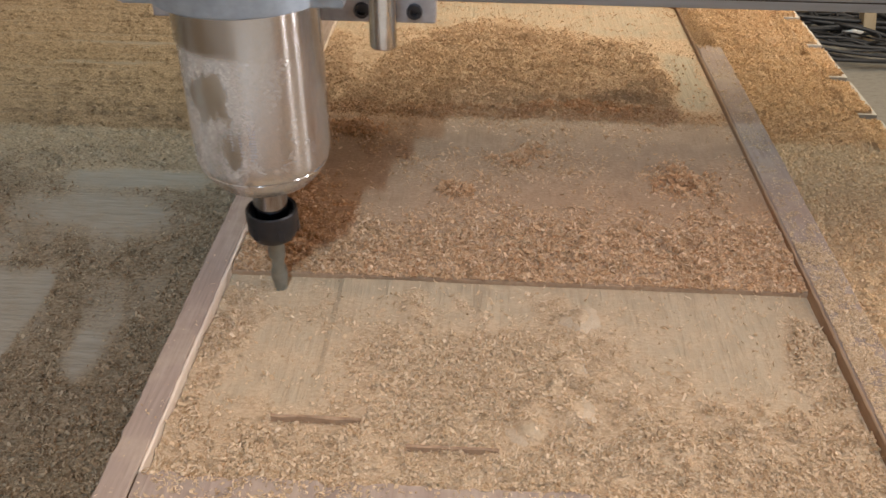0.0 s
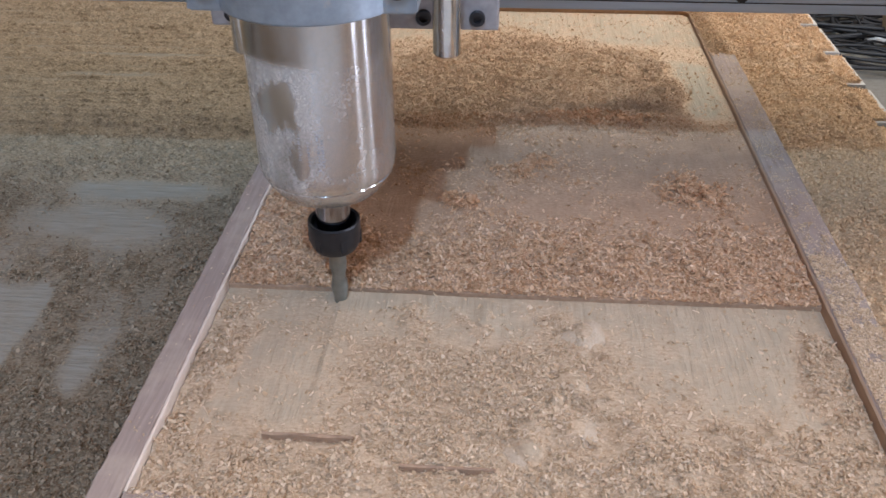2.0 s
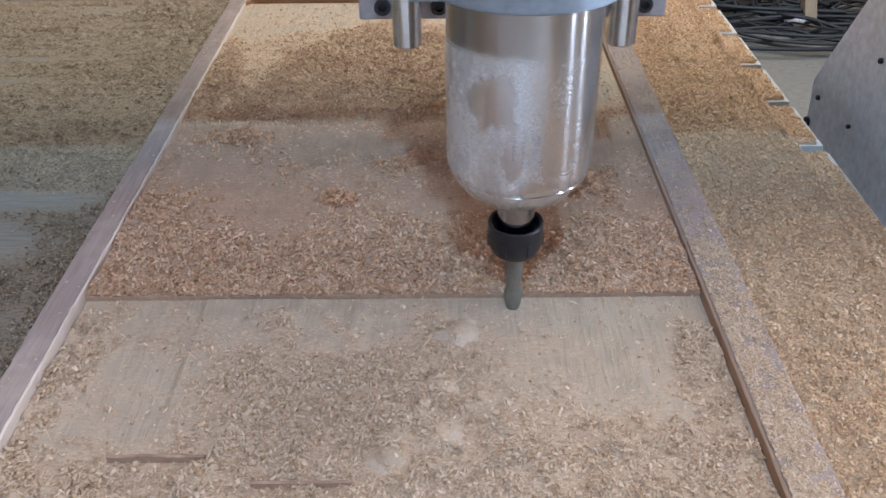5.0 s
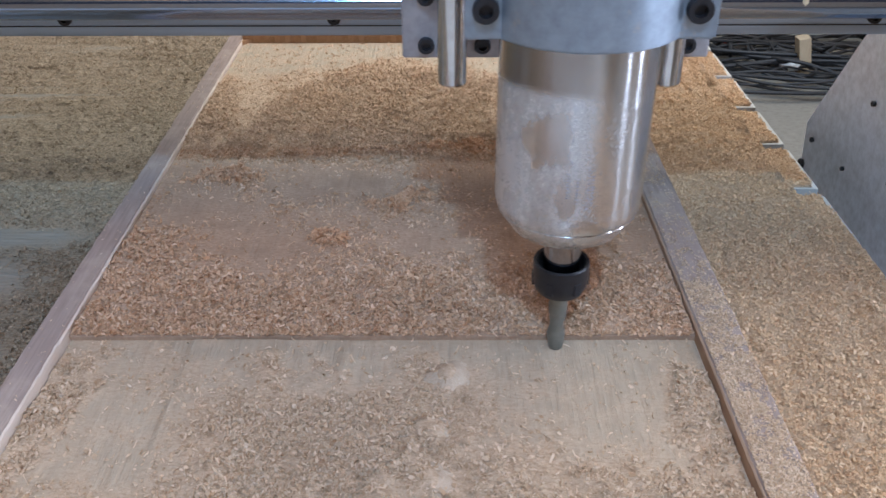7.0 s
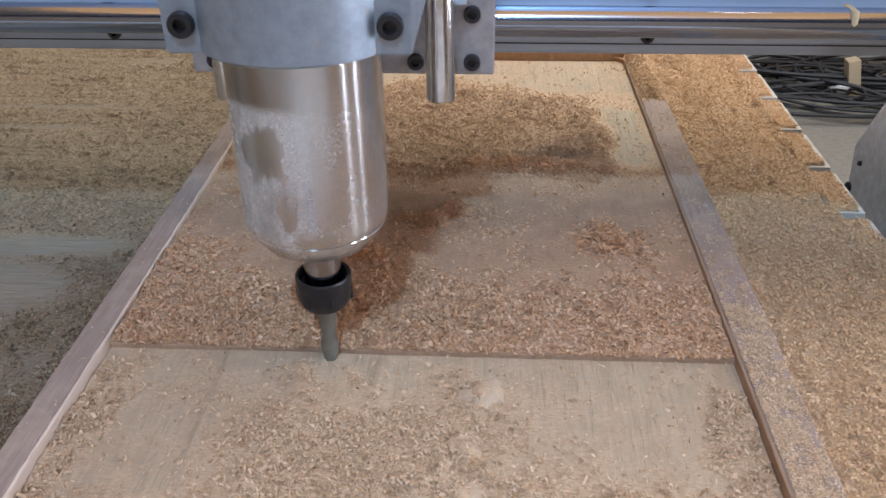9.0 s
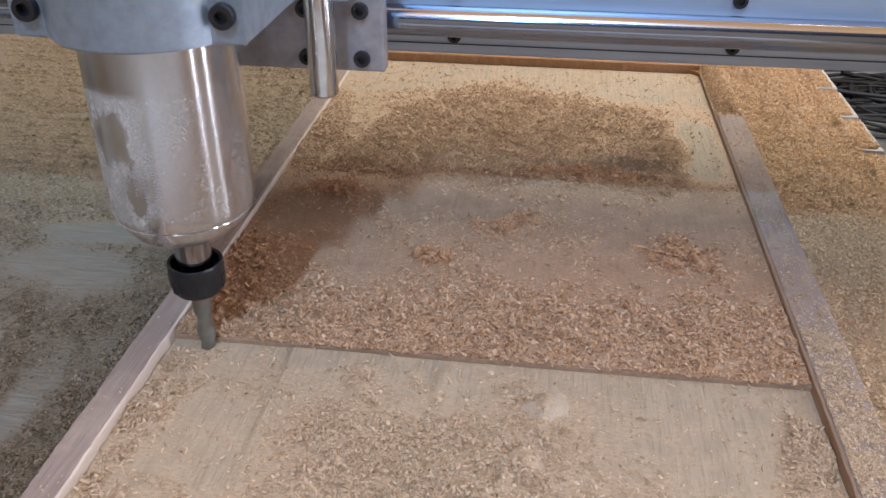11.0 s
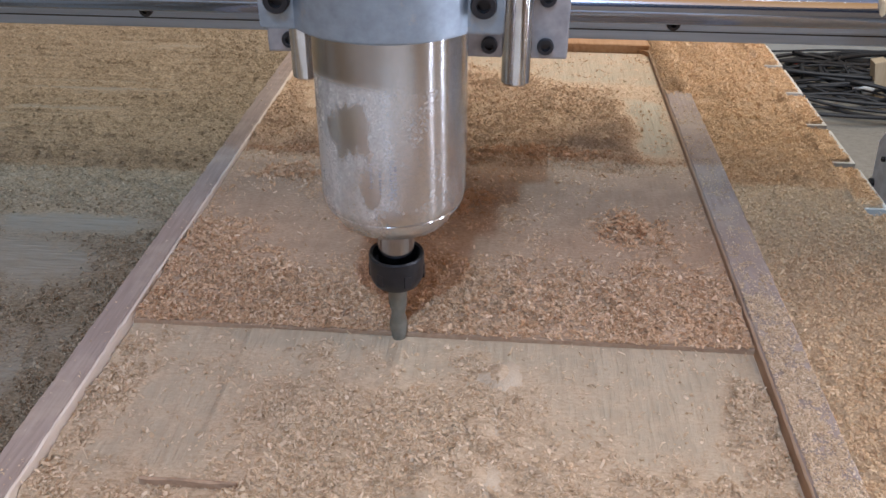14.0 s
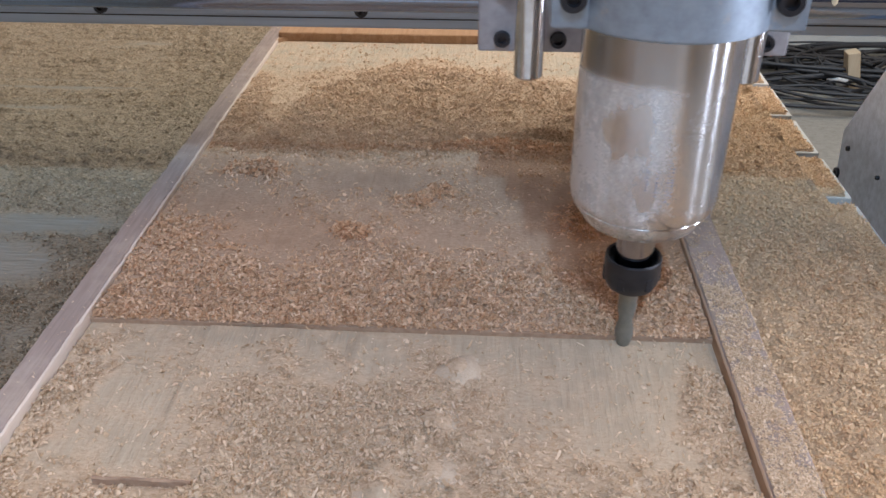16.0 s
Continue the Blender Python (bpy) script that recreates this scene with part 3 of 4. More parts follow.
corner(XL - 0.001, PY1 + 0.002, 1, 0.018, RIM_H - 0.0006)
corner(XR + 0.001, PY1 + 0.002, -1, 0.018, RIM_H - 0.0006)
for x, y, w in ((-0.0875, 0.3045, 0.05), (-0.011, 0.287, 0.05)):
    rim("burr", x - w / 2, x + w / 2, y - 0.0008, y + 0.0008, -0.002, 0.0054, STEP_EDGE, int(900 + 1000 * x), "x", "thin brown leftover burr", rag=0.0003)

# ---------------------------------------------------------------- sawdust


def d_back(x, y):
    """How thickly chips cover the pocket behind the step."""
    n = fbm(x, y, 22, 40)
    x, y = x + 0.035 * (fbm(x, y, 16, 41) - 0.5), y + 0.035 * (fbm(x, y, 16, 45) - 0.5) * smooth(0.46, 0.52, y)
    d = 0.19 + 0 * x
    d = np.maximum(d, 0.95 * (1 - smooth(0.452, 0.575, y)))
    d = np.maximum(d, 0.85 * patch(x, y, XL - 0.02, -0.12, 0.44, 0.56, 0.02))
    heap = smooth(0.655, 0.70, y) * (1 - smooth(0.89, 0.95, y + 0.9 * np.abs(x + 0.01) ** 1.5))
    heap = heap * np.maximum(smooth(-0.155, -0.10, x - 0.40 * (y - 0.74)), 0.75 * (1 - smooth(-0.15, -0.12, x)) * (1 - smooth(0.84, 0.90, y))) * (1 - smooth(0.165, 0.195, x))
    d = np.maximum(d * (1 - smooth(0.86, 0.9, y)) + 0.05, 1.05 * heap)
    for cx, cy, rx, ry, a in ((0.146, 0.742, 0.034, 0.03, 1.1), (-0.112, 0.648, 0.03, 0.018, 1.0), (0.02, 0.60, 0.02, 0.018, 0.8), (0.155, 0.572, 0.028, 0.028, 0.8), (-0.155, 0.80, 0.02, 0.06, 0.6), (0.09, 0.69, 0.05, 0.015, 0.8)):
        d = np.maximum(d, a * blob(x, y, cx, cy, rx, ry))
    bare = patch(x, y, 0.175, 0.215, 0.70, 0.84, 0.012)
    return np.clip(d * (1 - 0.75 * bare) + 0.9 * (n - 0.5), 0, 1.2)


def h_back(x, y):
    d = d_back(x, y)
    calm = 1 - 0.5 * smooth(0.66, 0.74, y)
    h = 0.0040 * (d - 0.62) + calm * np.clip(d, 0.08, 1) * (0.0085 * (fbm(x, y, 55, 50, 5, 0.7) - 0.5) + 0.0090 * (fbm(x, y, 150, 57, 3, 0.7) - 0.5))
    h = h + 0.007 * np.clip(d, 0, 1) * smooth(0.68, 0.74, y) * (1 - smooth(0.86, 0.92, y)) * (fbm(x, y, 35, 58, 3) - 0.25)
    h = h + 0.009 * np.clip(1 - np.hypot((x - 0.146) / 0.036, (y - 0.746) / 0.030) - 0.5 * (fbm(x, y, 60, 59) - 0.5), 0, 1) + 0.003 * np.clip(1 - np.abs(y - 0.722 - 0.01 * (fbm(x, y, 30, 51) - 0.5)) / 0.009, 0, 1) * patch(x, y, 0.04, 0.17, 0.7, 0.8, 0.02) + 0.003 * blob(x, y, 0.12, 0.722, 0.03, 0.010) + 0.004 * blob(x, y, 0.165, 0.76, 0.012, 0.03) + 0.004 * blob(x, y, -0.112, 0.65, 0.018, 0.012)
    h = h + 0.004 * blob(x, y, 0.075, 0.685, 0.06, 0.01)
    return h * smooth(STEP_Y - 0.002, STEP_Y + 0.012, y)


def d_front(x, y):
    n = fbm(x, y, 20, 60)
    x, y = x + 0.045 * (fbm(x, y, 14, 61) - 0.5), y + 0.045 * (fbm(x, y, 14, 65) - 0.5)
    d = 0.9 * (1 - smooth(0.27, 0.33, y))
    d = np.maximum(d, 1.0 * patch(x, y, -0.085, 0.075, 0.20, 0.385, 0.032))
    d = np.maximum(d, 0.85 * (1 - smooth(0.30, 0.372, y)) * smooth(0.04, 0.09, x))
    d = np.maximum(d, 0.8 * (1 - smooth(XL + 0.012, XL + 0.03, x)) * (1 - smooth(0.40, 0.43, y)))
    d = np.maximum(d, 0.75 * smooth(XR - 0.028, XR - 0.012, x) * (1 - smooth(0.405, 0.43, y)))
    for cx, cy in ((-0.045, 0.41), (0.0, 0.412), (0.045, 0.405)):
        d = np.maximum(d, 0.55 * blob(x, y, cx, cy, 0.012, 0.03))
    for cx, cy in ((0.066, 0.403), (0.053, 0.358), (0.054, 0.320), (0.03, 0.30)):
        d = d * (1 - 0.8 * blob(x, y, cx, cy, 0.010, 0.009))
    return np.clip(d + 1.0 * (n - 0.5), 0, 1.2) * (1 - smooth(0.420, 0.434, y))


def h_front(x, y):
    d = d_front(x, y)
    h = 0.0036 * (d - 0.62) + 0.0075 * (fbm(x, y, 55, 70, 5, 0.7) - 0.5) * np.clip(d, 0.1, 1) + 0.0050 * (fbm(x, y, 150, 77, 3, 0.7) - 0.5) * np.clip(d, 0.05, 1)
    for cx, cy, r in ((0.066, 0.403, 0.011), (0.055, 0.358, 0.012), (0.054, 0.320, 0.013), (0.03, 0.305, 0.010)):
        q = np.hypot(x - cx, y - cy) / r
        h = np.maximum(h, 0.0065 * np.clip(1 - q ** 2.5, 0, 1) * smooth(-1.8, 0.2, (x - cx) / r))
    h = h + 0.010 * (fbm(x, y, 34, 78, 3, 0.6) - 0.42) * smooth(0.25, 0.9, d)
    h = h + 0.0035 * blob(x, y, -0.042, 0.408, 0.007, 0.02) + 0.003 * blob(x, y, 0.005, 0.412, 0.006, 0.018)
    ridge = smooth(-0.0935, -0.0912, x + 0.003 * (fbm(x, y, 30, 79) - 0.5)) * (1 - smooth(-0.07, 0.06, x)) * smooth(0.31, 0.37, y) * (1 - smooth(0.4362, 0.4368, y))
    return np.maximum(h, 0.0003) + 0.0020 * ridge


def d_left(x, y):
    n = fbm(x, y, 14, 80)
    d = 0.86 + 0 * x
    u, v = x + 0.30 * y, y
    streak = value_noise(u * 55, v * 5, 90)
    near = 1 - smooth(0.40, 0.66, y)
    d = d - 0.3 * near * smooth(0.55, 0.75, streak) * (1 - smooth(-0.27, -0.22, x))
    for cx, cy, rx, ry, a in ((-0.30, 0.618, 0.065, 0.016, 1.2), (-0.33, 0.56, 0.06, 0.05, 0.9), (-0.40, 0.45, 0.05, 0.07, 0.7), (-0.27, 0.55, 0.03, 0.04, 0.5), (-0.36, 1.08, 0.05, 0.01, 0.8), (-0.44, 0.86, 0.10, 0.006, 0.5), (-0.42, 0.92, 0.10, 0.006, 0.5)):
        d = d - a * blob(x, y, cx, cy, rx, ry)
    board = 1 - smooth(-0.316, -0.309, x)
    d = d - 0.85 * board * smooth(0.30, 0.36, y) * (1 - smooth(0.455, 0.49, y))
    d = d - 0.9 * blob(x, y, -0.262, 0.385, 0.016, 0.028) - 0.30 * blob(x, y, -0.243, 0.47, 0.014, 0.06)
    return np.clip(d + 0.8 * (n - 0.5), 0, 1.2)


def left_lines(x, y):
    """Long thin scratches across the far planks."""
    return smooth(0.58, 0.72, value_noise(x * 7 + 7, y * 210, 105)) * smooth(0.68, 0.76, y) * (1 - smooth(-0.34, -0.22, x))


def h_left(x, y):
    groove = np.abs((y - Y0 + 0.5 * PITCH) % PITCH - 0.5 * PITCH)
    h = 0.0045 * (d_left(x, y) - 0.45) + 0.0080 * (fbm(x, y, 62, 100, 5, 0.7) - 0.5) * np.clip(d_left(x, y), 0.1, 1) + 0.0090 * (fbm(x, y, 140, 107, 3, 0.7) - 0.5) * np.clip(d_left(x, y), 0.1, 1)
    edge = (1 - smooth(0.0006, 0.0022, np.abs(x + 0.309 + 0.0015 * (fbm(x, y, 40, 109) - 0.5)))) * patch(x, y, -1, 0, 0.34, 0.455, 0.01)
    h = h - 0.0050 * edge
    return h - 0.0015 * (1 - smooth(0.002, 0.006, groove)) * (1 - smooth(-0.38, -0.30, x)) - 0.0042 * left_lines(x, y)


def d_right(x, y):
    return np.clip(0.95 + 0.4 * (fbm(x, y, 15, 120) - 0.5), 0, 1.2)


def h_right(x, y):
    h = 0.012 + 0.010 * (fbm(x, y, 12, 130) - 0.5) + 0.0070 * (fbm(x, y, 60, 140, 5, 0.7) - 0.5) + 0.0065 * (fbm(x, y, 150, 147, 3, 0.7) - 0.5)
    h = h + 0.010 * blob(x, y, 0.30, 0.95, 0.05, 0.25) - 0.002 * smooth(0.30, 0.38, x)
    h = h + 0.005 * blob(x, y, 0.372, 0.83, 0.012, 0.07) + 0.006 * blob(x, y, 0.382, 0.79, 0.008, 0.012)
    edge = 0.3955 + 0.0025 * (1 - smooth(0.62, 0.70, y)) - 0.005 * fbm(x, y, 60, 150) ** 2
    gap = np.abs((y - Y0 + 0.5 * PITCH) % PITCH - 0.5 * PITCH)
    h = h + 0.004 * np.exp(-((x - 0.358 - 0.006 * fbm(x, y, 20, 156)) / 0.007) ** 2)
    low = 0.0022 + 0.0025 * (fbm(x, y, 120, 158) - 0.3)
    k = smooth(0.361, 0.371, x + 0.010 * (fbm(x, y, 45, 159) - 0.5))
    h = h * (1 - k) + low * k - 0.05 * (1 - smooth(0.0075, 0.0100, gap)) * smooth(0.360, 0.368, x + 0.008 * fbm(x, y, 60, 155)) * smooth(0.64, 0.66, y)
    return h * (1 - smooth(edge - 0.002, edge + 0.002, x)) - 0.002 * smooth(edge - 0.002, edge, x)


def d_rim(x, y):
    near = (1 - smooth(0.30, 0.56, y)) * (0.35 + 0.65 * smooth(0.42, 0.58, fbm(x, y, 45, 160)))
    return np.clip(smooth(0.845, 0.862, y) + 1.1 * near + 0.03, 0, 1) * (1 - 0.6 * smooth(XR + 0.019, XR + 0.026, x) * (1 - smooth(0.8, 0.86, y)))


def h_rim(x, y):
    """Heaped on the far end of the rim; elsewhere only loose chips lie there."""
    t = (x - XR - 0.001) / 0.026
    cross = 1 - np.abs(2 * np.clip(t, 0, 1) - 1) ** 2.5
    far = smooth(0.848, 0.870, y + 0.012 * (fbm(x, y, 90, 170) - 0.5))
    return (0.0105 * cross + 0.0045 * (fbm(x, y, 110, 175, 4, 0.7) - 0.5)) * far - 0.0030 * (1 - far) - 0.0004


def c_back(x, y):
    return 0.15 + 0.8 * d_back(x, y) + 0.1 * blob(x, y, 0, 0.58, 0.2, 0.06) + 0.25 * smooth(0.66, 0.72, y) * (1 - smooth(0.86, 0.90, y)) - 0.6 * patch(x, y, 0.182, 0.212, 0.715, 0.835, 0.012)


bed("sawdust", XL + 0.001, XR - 0.001, STEP_Y + 0.0005, 0.705, 0.0012, h_back, STEP_H, DUST_PINK, "pinkish sawdust bed on the first-pass layer", c_back, lambda x, y: 0.15 + 0.65 * smooth(0.66, 0.705, y))
bed("sawdust", XL + 0.001, XR - 0.001, 0.705, PY1, 0.0012, h_back, STEP_H, DUST_CREAM, "golden sawdust heaped on the cream wood near the end rim", c_back, lambda x, y: 0.55 + 0 * x)
bed("sawdust", XL + 0.001, XR - 0.001, PY0, STEP_Y + 0.0002, 0.0016, h_front, 0.0, DUST_PALE, "pale sawdust bed on the milled floor", lambda x, y: 0.12 + 0.8 * d_front(x, y) + sum(0.9 * blob(x, y, cx, cy, 0.010, 0.010) for cx, cy in ((0.066, 0.403), (0.055, 0.358), (0.054, 0.320))), lambda x, y: 0.35 + 0 * x)
bed("sawdust", -0.86, XL - 0.0185, 0.05, 1.42, 0.0020, h_left, TABLE, DUST_GREY, "greyish sawdust strewn over the table", lambda x, y: d_left(x, y) - 0.4 * left_lines(x, y), lambda x, y: 0.05 + 0.55 * smooth(0.52, 0.66, y))
bed("sawdust", XR + 0.028, 0.400, 0.10, 1.42, 0.0014, h_right, TABLE, DUST_GOLD, "thick golden sawdust along the table edge")
bed("sawdust", XR - 0.0008, XR + 0.0285, 0.84, 1.02, 0.0013, h_rim, RIM_H, DUST_GOLD, "golden sawdust lying on the rim")
chips("wood_chips", 85000, XL + 0.002, XR - 0.002, STEP_Y - 0.0004, 0.70, lambda x, y: np.minimum(d_back(x, y), 1) ** 2 * 0.27, h_back, STEP_H, CHIP_PINK, "loose pinkish curled wood chips", 1, 0.0030, 0.6, 0.4)
chips("wood_chips", 80000, XL + 0.002, XR - 0.002, 0.68, PY1 - 0.003, lambda x, y: np.minimum(d_back(x, y), 1) ** 2 * 0.62 + 0.02, h_back, STEP_H, CHIP_HEAP, "heaped pale wood chips", 2, 0.0026, 0.55)
chips("wood_chips", 50000, XL + 0.002, XR - 0.002, PY0 + 0.002, STEP_Y - 0.001, lambda x, y: np.minimum(d_front(x, y), 1) ** 2 * 0.25 + 0.006, h_front, 0.0, CHIP_PALE, "loose pale wood chips on the milled floor", 3, 0.0027, 0.55, 0.4)
chips("wood_chips", 45000, -0.80, XL - 0.020, 0.55, 1.35, lambda x, y: d_left(x, y) ** 2 * smooth(0.56, 0.68, y) * (0.35 + 0.4 * smooth(-0.5, -0.2, x)), h_left, TABLE, CHIP_TAN, "tan wood chips strewn over the table", 14, 0.0025, 0.45)
chips("wood_chips", 60000, -0.80, XL - 0.020, 0.15, 0.78, lambda x, y: d_left(x, y) ** 2 * (1 - smooth(0.56, 0.68, y)), h_left, TABLE, CHIP_GREY, "greyish brown wood chips over the table", 4, 0.0026, 0.6)
chips("wood_chips", 110000, XR + 0.029, 0.394, 0.12, 1.35, lambda x, y: d_right(x, y) * np.where(h_right(x, y) > 0.001, 1, 0), h_right, TABLE, CHIP_GOLD, "golden wood chips along the table edge", 5, 0.0024, 0.6)
chips("wood_chips", 4500, XR + 0.0015, XR + 0.0265, 0.84, 1.02, d_rim, h_rim, RIM_H, CHIP_GOLD, "golden wood chips heaped on the rim", 6, 0.0022, 0.5)
chips("wood_chips", 24000, XR + 0.002, XR + 0.0258, 0.20, 0.84, d_rim, h_rim, RIM_H, CHIP_PALE, "pale wood crumbs on the rim", 16, 0.0017, 0.3)
chips("wood_chips", 160, XL - 0.016, XL - 0.002, 0.20, 1.02, lambda x, y: 0.3 + 0 * x, lambda x, y: 0 * x, RIM_H, CHIP_PALE, "few pale chips on the rim", 7, 0.0016)
chips("wood_chips", 6000, XL + 0.002, XR - 0.002, PY0 - 0.05, PY0 + 0.002, lambda x, y: smooth(0.40, 0.60, fbm(x, y, 26, 180)) * 0.8 + 0.7 * smooth(0.03, 0.09, x) + 0.3 * smooth(PY0 - 0.012, PY0, y), lambda x, y: 0 * x, RIM_H, CHIP_PALE, "pale chips on the end rim", 8, 0.0024)



def d_clumps(x, y):
    """Where chips gather in loose clumps on the first-pass floor."""
    d = 0 * x
    for cx, cy, rx, ry in ((-0.112, 0.650, 0.028, 0.014), (0.022, 0.600, 0.018, 0.012), (0.042, 0.618, 0.012, 0.012), (0.155, 0.575, 0.026, 0.024), (0.09, 0.700, 0.055, 0.012), (-0.02, 0.55, 0.014, 0.012)):
        d = np.maximum(d, blob(x, y, cx, cy, rx, ry))
    return smooth(0.15, 0.9, d + 0.8 * (fbm(x, y, 70, 310) - 0.5))


chips("wood_chips", 12000, XL + 0.01, XR - 0.01, 0.52, 0.73, d_clumps, lambda x, y: np.maximum(h_back(x, y), 0) + 0.0050 * d_clumps(x, y) * fbm(x, y, 200, 320), STEP_H, CHIP_ORANGE, "small clumps of orange wood chips", 21, 0.0033, 0.7, 0.5)


def mound(cx, cy, rx, ry, top, seed):
    """A smooth pressed lump of fine dust with a steep far side."""
    def h(x, y):
        q = np.hypot((x - cx) / rx, (y - cy) / ry) + 0.7 * (fbm(x, y, 110, seed) - 0.5)
        return 0.72 * top * np.clip(1 - q ** 2.2, -0.5, 1) * (0.55 + 0.45 * smooth(-1.2, 0.6, (x - cx) / rx)) + 0.0006 * (fbm(x, y, 400, seed + 9) - 0.5)
    ob = bed("dust_mound", cx - 1.4 * rx, cx + 1.4 * rx, cy - 1.4 * ry, cy + 1.4 * ry, 0.0009, h, 0.0008, DUST_FINE, "smooth lump of pale fine dust on the milled floor")
    tagged(ob, category="dust", group="dust lumps beside the chips")


for cx, cy, rx, ry, top in ((0.067, 0.404, 0.0130, 0.0140, 0.0075), (0.058, 0.360, 0.0095, 0.0090, 0.0050), (0.056, 0.321, 0.0140, 0.0130, 0.0070), (0.028, 0.303, 0.0085, 0.0075, 0.0045), (-0.043, 0.409, 0.0065, 0.020, 0.0028), (0.004, 0.416, 0.0055, 0.013, 0.0028)):
    mound(cx, cy, rx, ry, top, int(1000 * (cx + cy)) + 500)

# ---------------------------------------------------------------- gantry
gantry = tagged(new("gantry"), "aluminium router gantry beam with a polished round rail", "gantry")
GB = 0.596
# Beam's unseen top and back are enlarged to block light from the rear.
bm = solid(-1.05, 0.46, GB, 0.735, 0.1408, 0.60, 0.0015)
part("beam", bm, ALU_PALE, gantry, "bare aluminium gantry beam")
# Unseen sheet on the beam's back, added to shade the sawdust behind it.
bm = solid(-1.04, 0.45, 0.7355, 0.825, 0.300, 0.303)
box(bm, -1.04, 0.45, 0.822, 0.825, 0.3031, 0.34)
part("shade_sheet", bm, PLATE, gantry, "unseen folded sheet added to shade the far sawdust")
zc = 0.1705
part("groove", solid(-1.049, 0.459, GB - 0.0004, GB + 0.0006, 0.1476, 0.1484), BLACK, gantry, "dark slot line")
part("rail_base", solid(-1.05, 0.458, GB - 0.006, GB - 0.0003, 0.1512, 0.1935, 0.0008), ALU_PALE, gantry)
part("rail_web", solid(-1.05, 0.458, GB - 0.020, GB - 0.0063, zc - 0.004, zc + 0.004), ALU_PALE, gantry)
sharp(part("rail_rod", lathe([(0, -0.75), (0.010, -0.75), (0.010, 0.757), (0, 0.757)], 40, pose(-0.299, GB - 0.0255, zc, 0, 90, 0)), RAIL, gantry, "polished steel round rail"))
for k in range(-5, 3):
    for z in (zc - 0.0150, zc + 0.0150):
        socket_bolt("rail_bolt", pose(-0.0105 + 0.182 * k, GB - 0.006, z, 90, 0, 0), 0.0047, gantry, 0.0035)
tape = part("tape", solid(0.291, 0.296, GB - 0.0360, GB - 0.0150, 0.1700, 0.1812, 0.003), TAPE, gantry, "scrap of masking tape")


def side_plate():
    outline = [(0.50, -0.26), (0.80, -0.26), (0.886, -0.106), (0.895, -0.056), (0.820, 0.060), (0.75, 0.16), (0.68, 0.25), (0.56, 0.25), (0.50, 0.20)]
    bm = bmesh.new()
    a = [bm.verts.new((0.462, y, z)) for y, z in outline]
    b = [bm.verts.new((0.470, y, z)) for y, z in outline]
    bm.faces.new(a)
    bm.faces.new(b[::-1])
    for i in range(len(a)):
        j = (i + 1) % len(a)
        bm.faces.new((a[i], b[i], b[j], a[j]))
    bmesh.ops.recalc_face_normals(bm, faces=bm.faces)
    return bm


plate = part("side_plate", side_plate(), SHEET, gantry, "sheet-metal gantry side plate")
far_plate = side_plate()
far_plate.transform(Matrix.Translation((-1.524, 0, 0)))
part("side_plate", far_plate, SHEET, gantry, "sheet-metal gantry side plate")
part("lower_beam", solid(-1.052, 0.460, 0.58, 0.66, -0.24, -0.16, 0.0015), ALU_PALE, gantry)
for y, z, r in ((0.884, -0.101, 0.006), (0.871, -0.066, 0.0028), (0.764, 0.020, 0.0028), (0.79, -0.06, 0.0022), (0.70, -0.03, 0.0028)):
    socket_bolt("plate_screw", pose(0.462, y, z, 0, -90, 0), r, plate, 0.003)

# ---------------------------------------------------------------- spindle carriage; its origin is the cutter's tip
carriage = tagged(new("spindle_carriage"), "dusty steel milling spindle in an aluminium clamp", "router spindle")
AX = 0.432
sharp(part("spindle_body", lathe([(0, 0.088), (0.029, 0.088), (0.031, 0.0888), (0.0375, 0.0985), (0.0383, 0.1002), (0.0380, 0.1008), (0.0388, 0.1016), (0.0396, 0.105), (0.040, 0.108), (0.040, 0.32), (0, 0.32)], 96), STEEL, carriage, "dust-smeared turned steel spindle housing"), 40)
bm = bmesh.new()
rk = random.Random(8)
for ang, z0, z1 in ((-9, 0.124, 0.138), (-2, 0.121, 0.136), (6, 0.118, 0.141), (9, 0.120, 0.137)):
    z = z0
    while z < z1:
        h, w = rk.uniform(0.0005, 0.0011), rk.uniform(0.0004, 0.0009)
        b2 = box(bmesh.new(), -w, w, -0.04008, -0.0397, z, z + h)
        b2.transform(pose(0, 0, 0, 0, 0, ang))
        tmp = bpy.data.meshes.new("tmp")
        b2.to_mesh(tmp)
        b2.free()
        bm.from_mesh(tmp)
        bpy.data.meshes.remove(tmp)
        z += h + rk.uniform(0.0006, 0.0014)
part("engraving", bm, MARK, carriage, "faint dark etched writing")
sharp(part("spindle_nose", lathe([(0.0107, 0.054), (0.0107, 0.0885)], 40), DARK_STEEL, carriage, "polished steel spindle nose"))
nut = sharp(part("collet_nut", lathe([(0.0108, 0.056), (0.0140, 0.056), (0.0142, 0.0622), (0.0158, 0.0628), (0.0163, 0.0618), (0.0163, 0.0500), (0.0155, 0.0465), (0.0135, 0.0425), (0.0085, 0.0418), (0.0060, 0.0418)], 64), BLACK, carriage, "black steel collet nut"), 25)
for k in range(6):
    m = pose(0, 0, 0, 0, 0, 60 * k) @ pose(0.0163, 0, 0.0505, 0, 0, 0)
    bmn = bmesh.new()
    box(bmn, -0.0011, 0.0003, -0.0022, 0.0022, -0.004, 0.004, 0.0004)
    bmn.transform(m)
    part("spanner_slot", bmn, BLACK, nut)


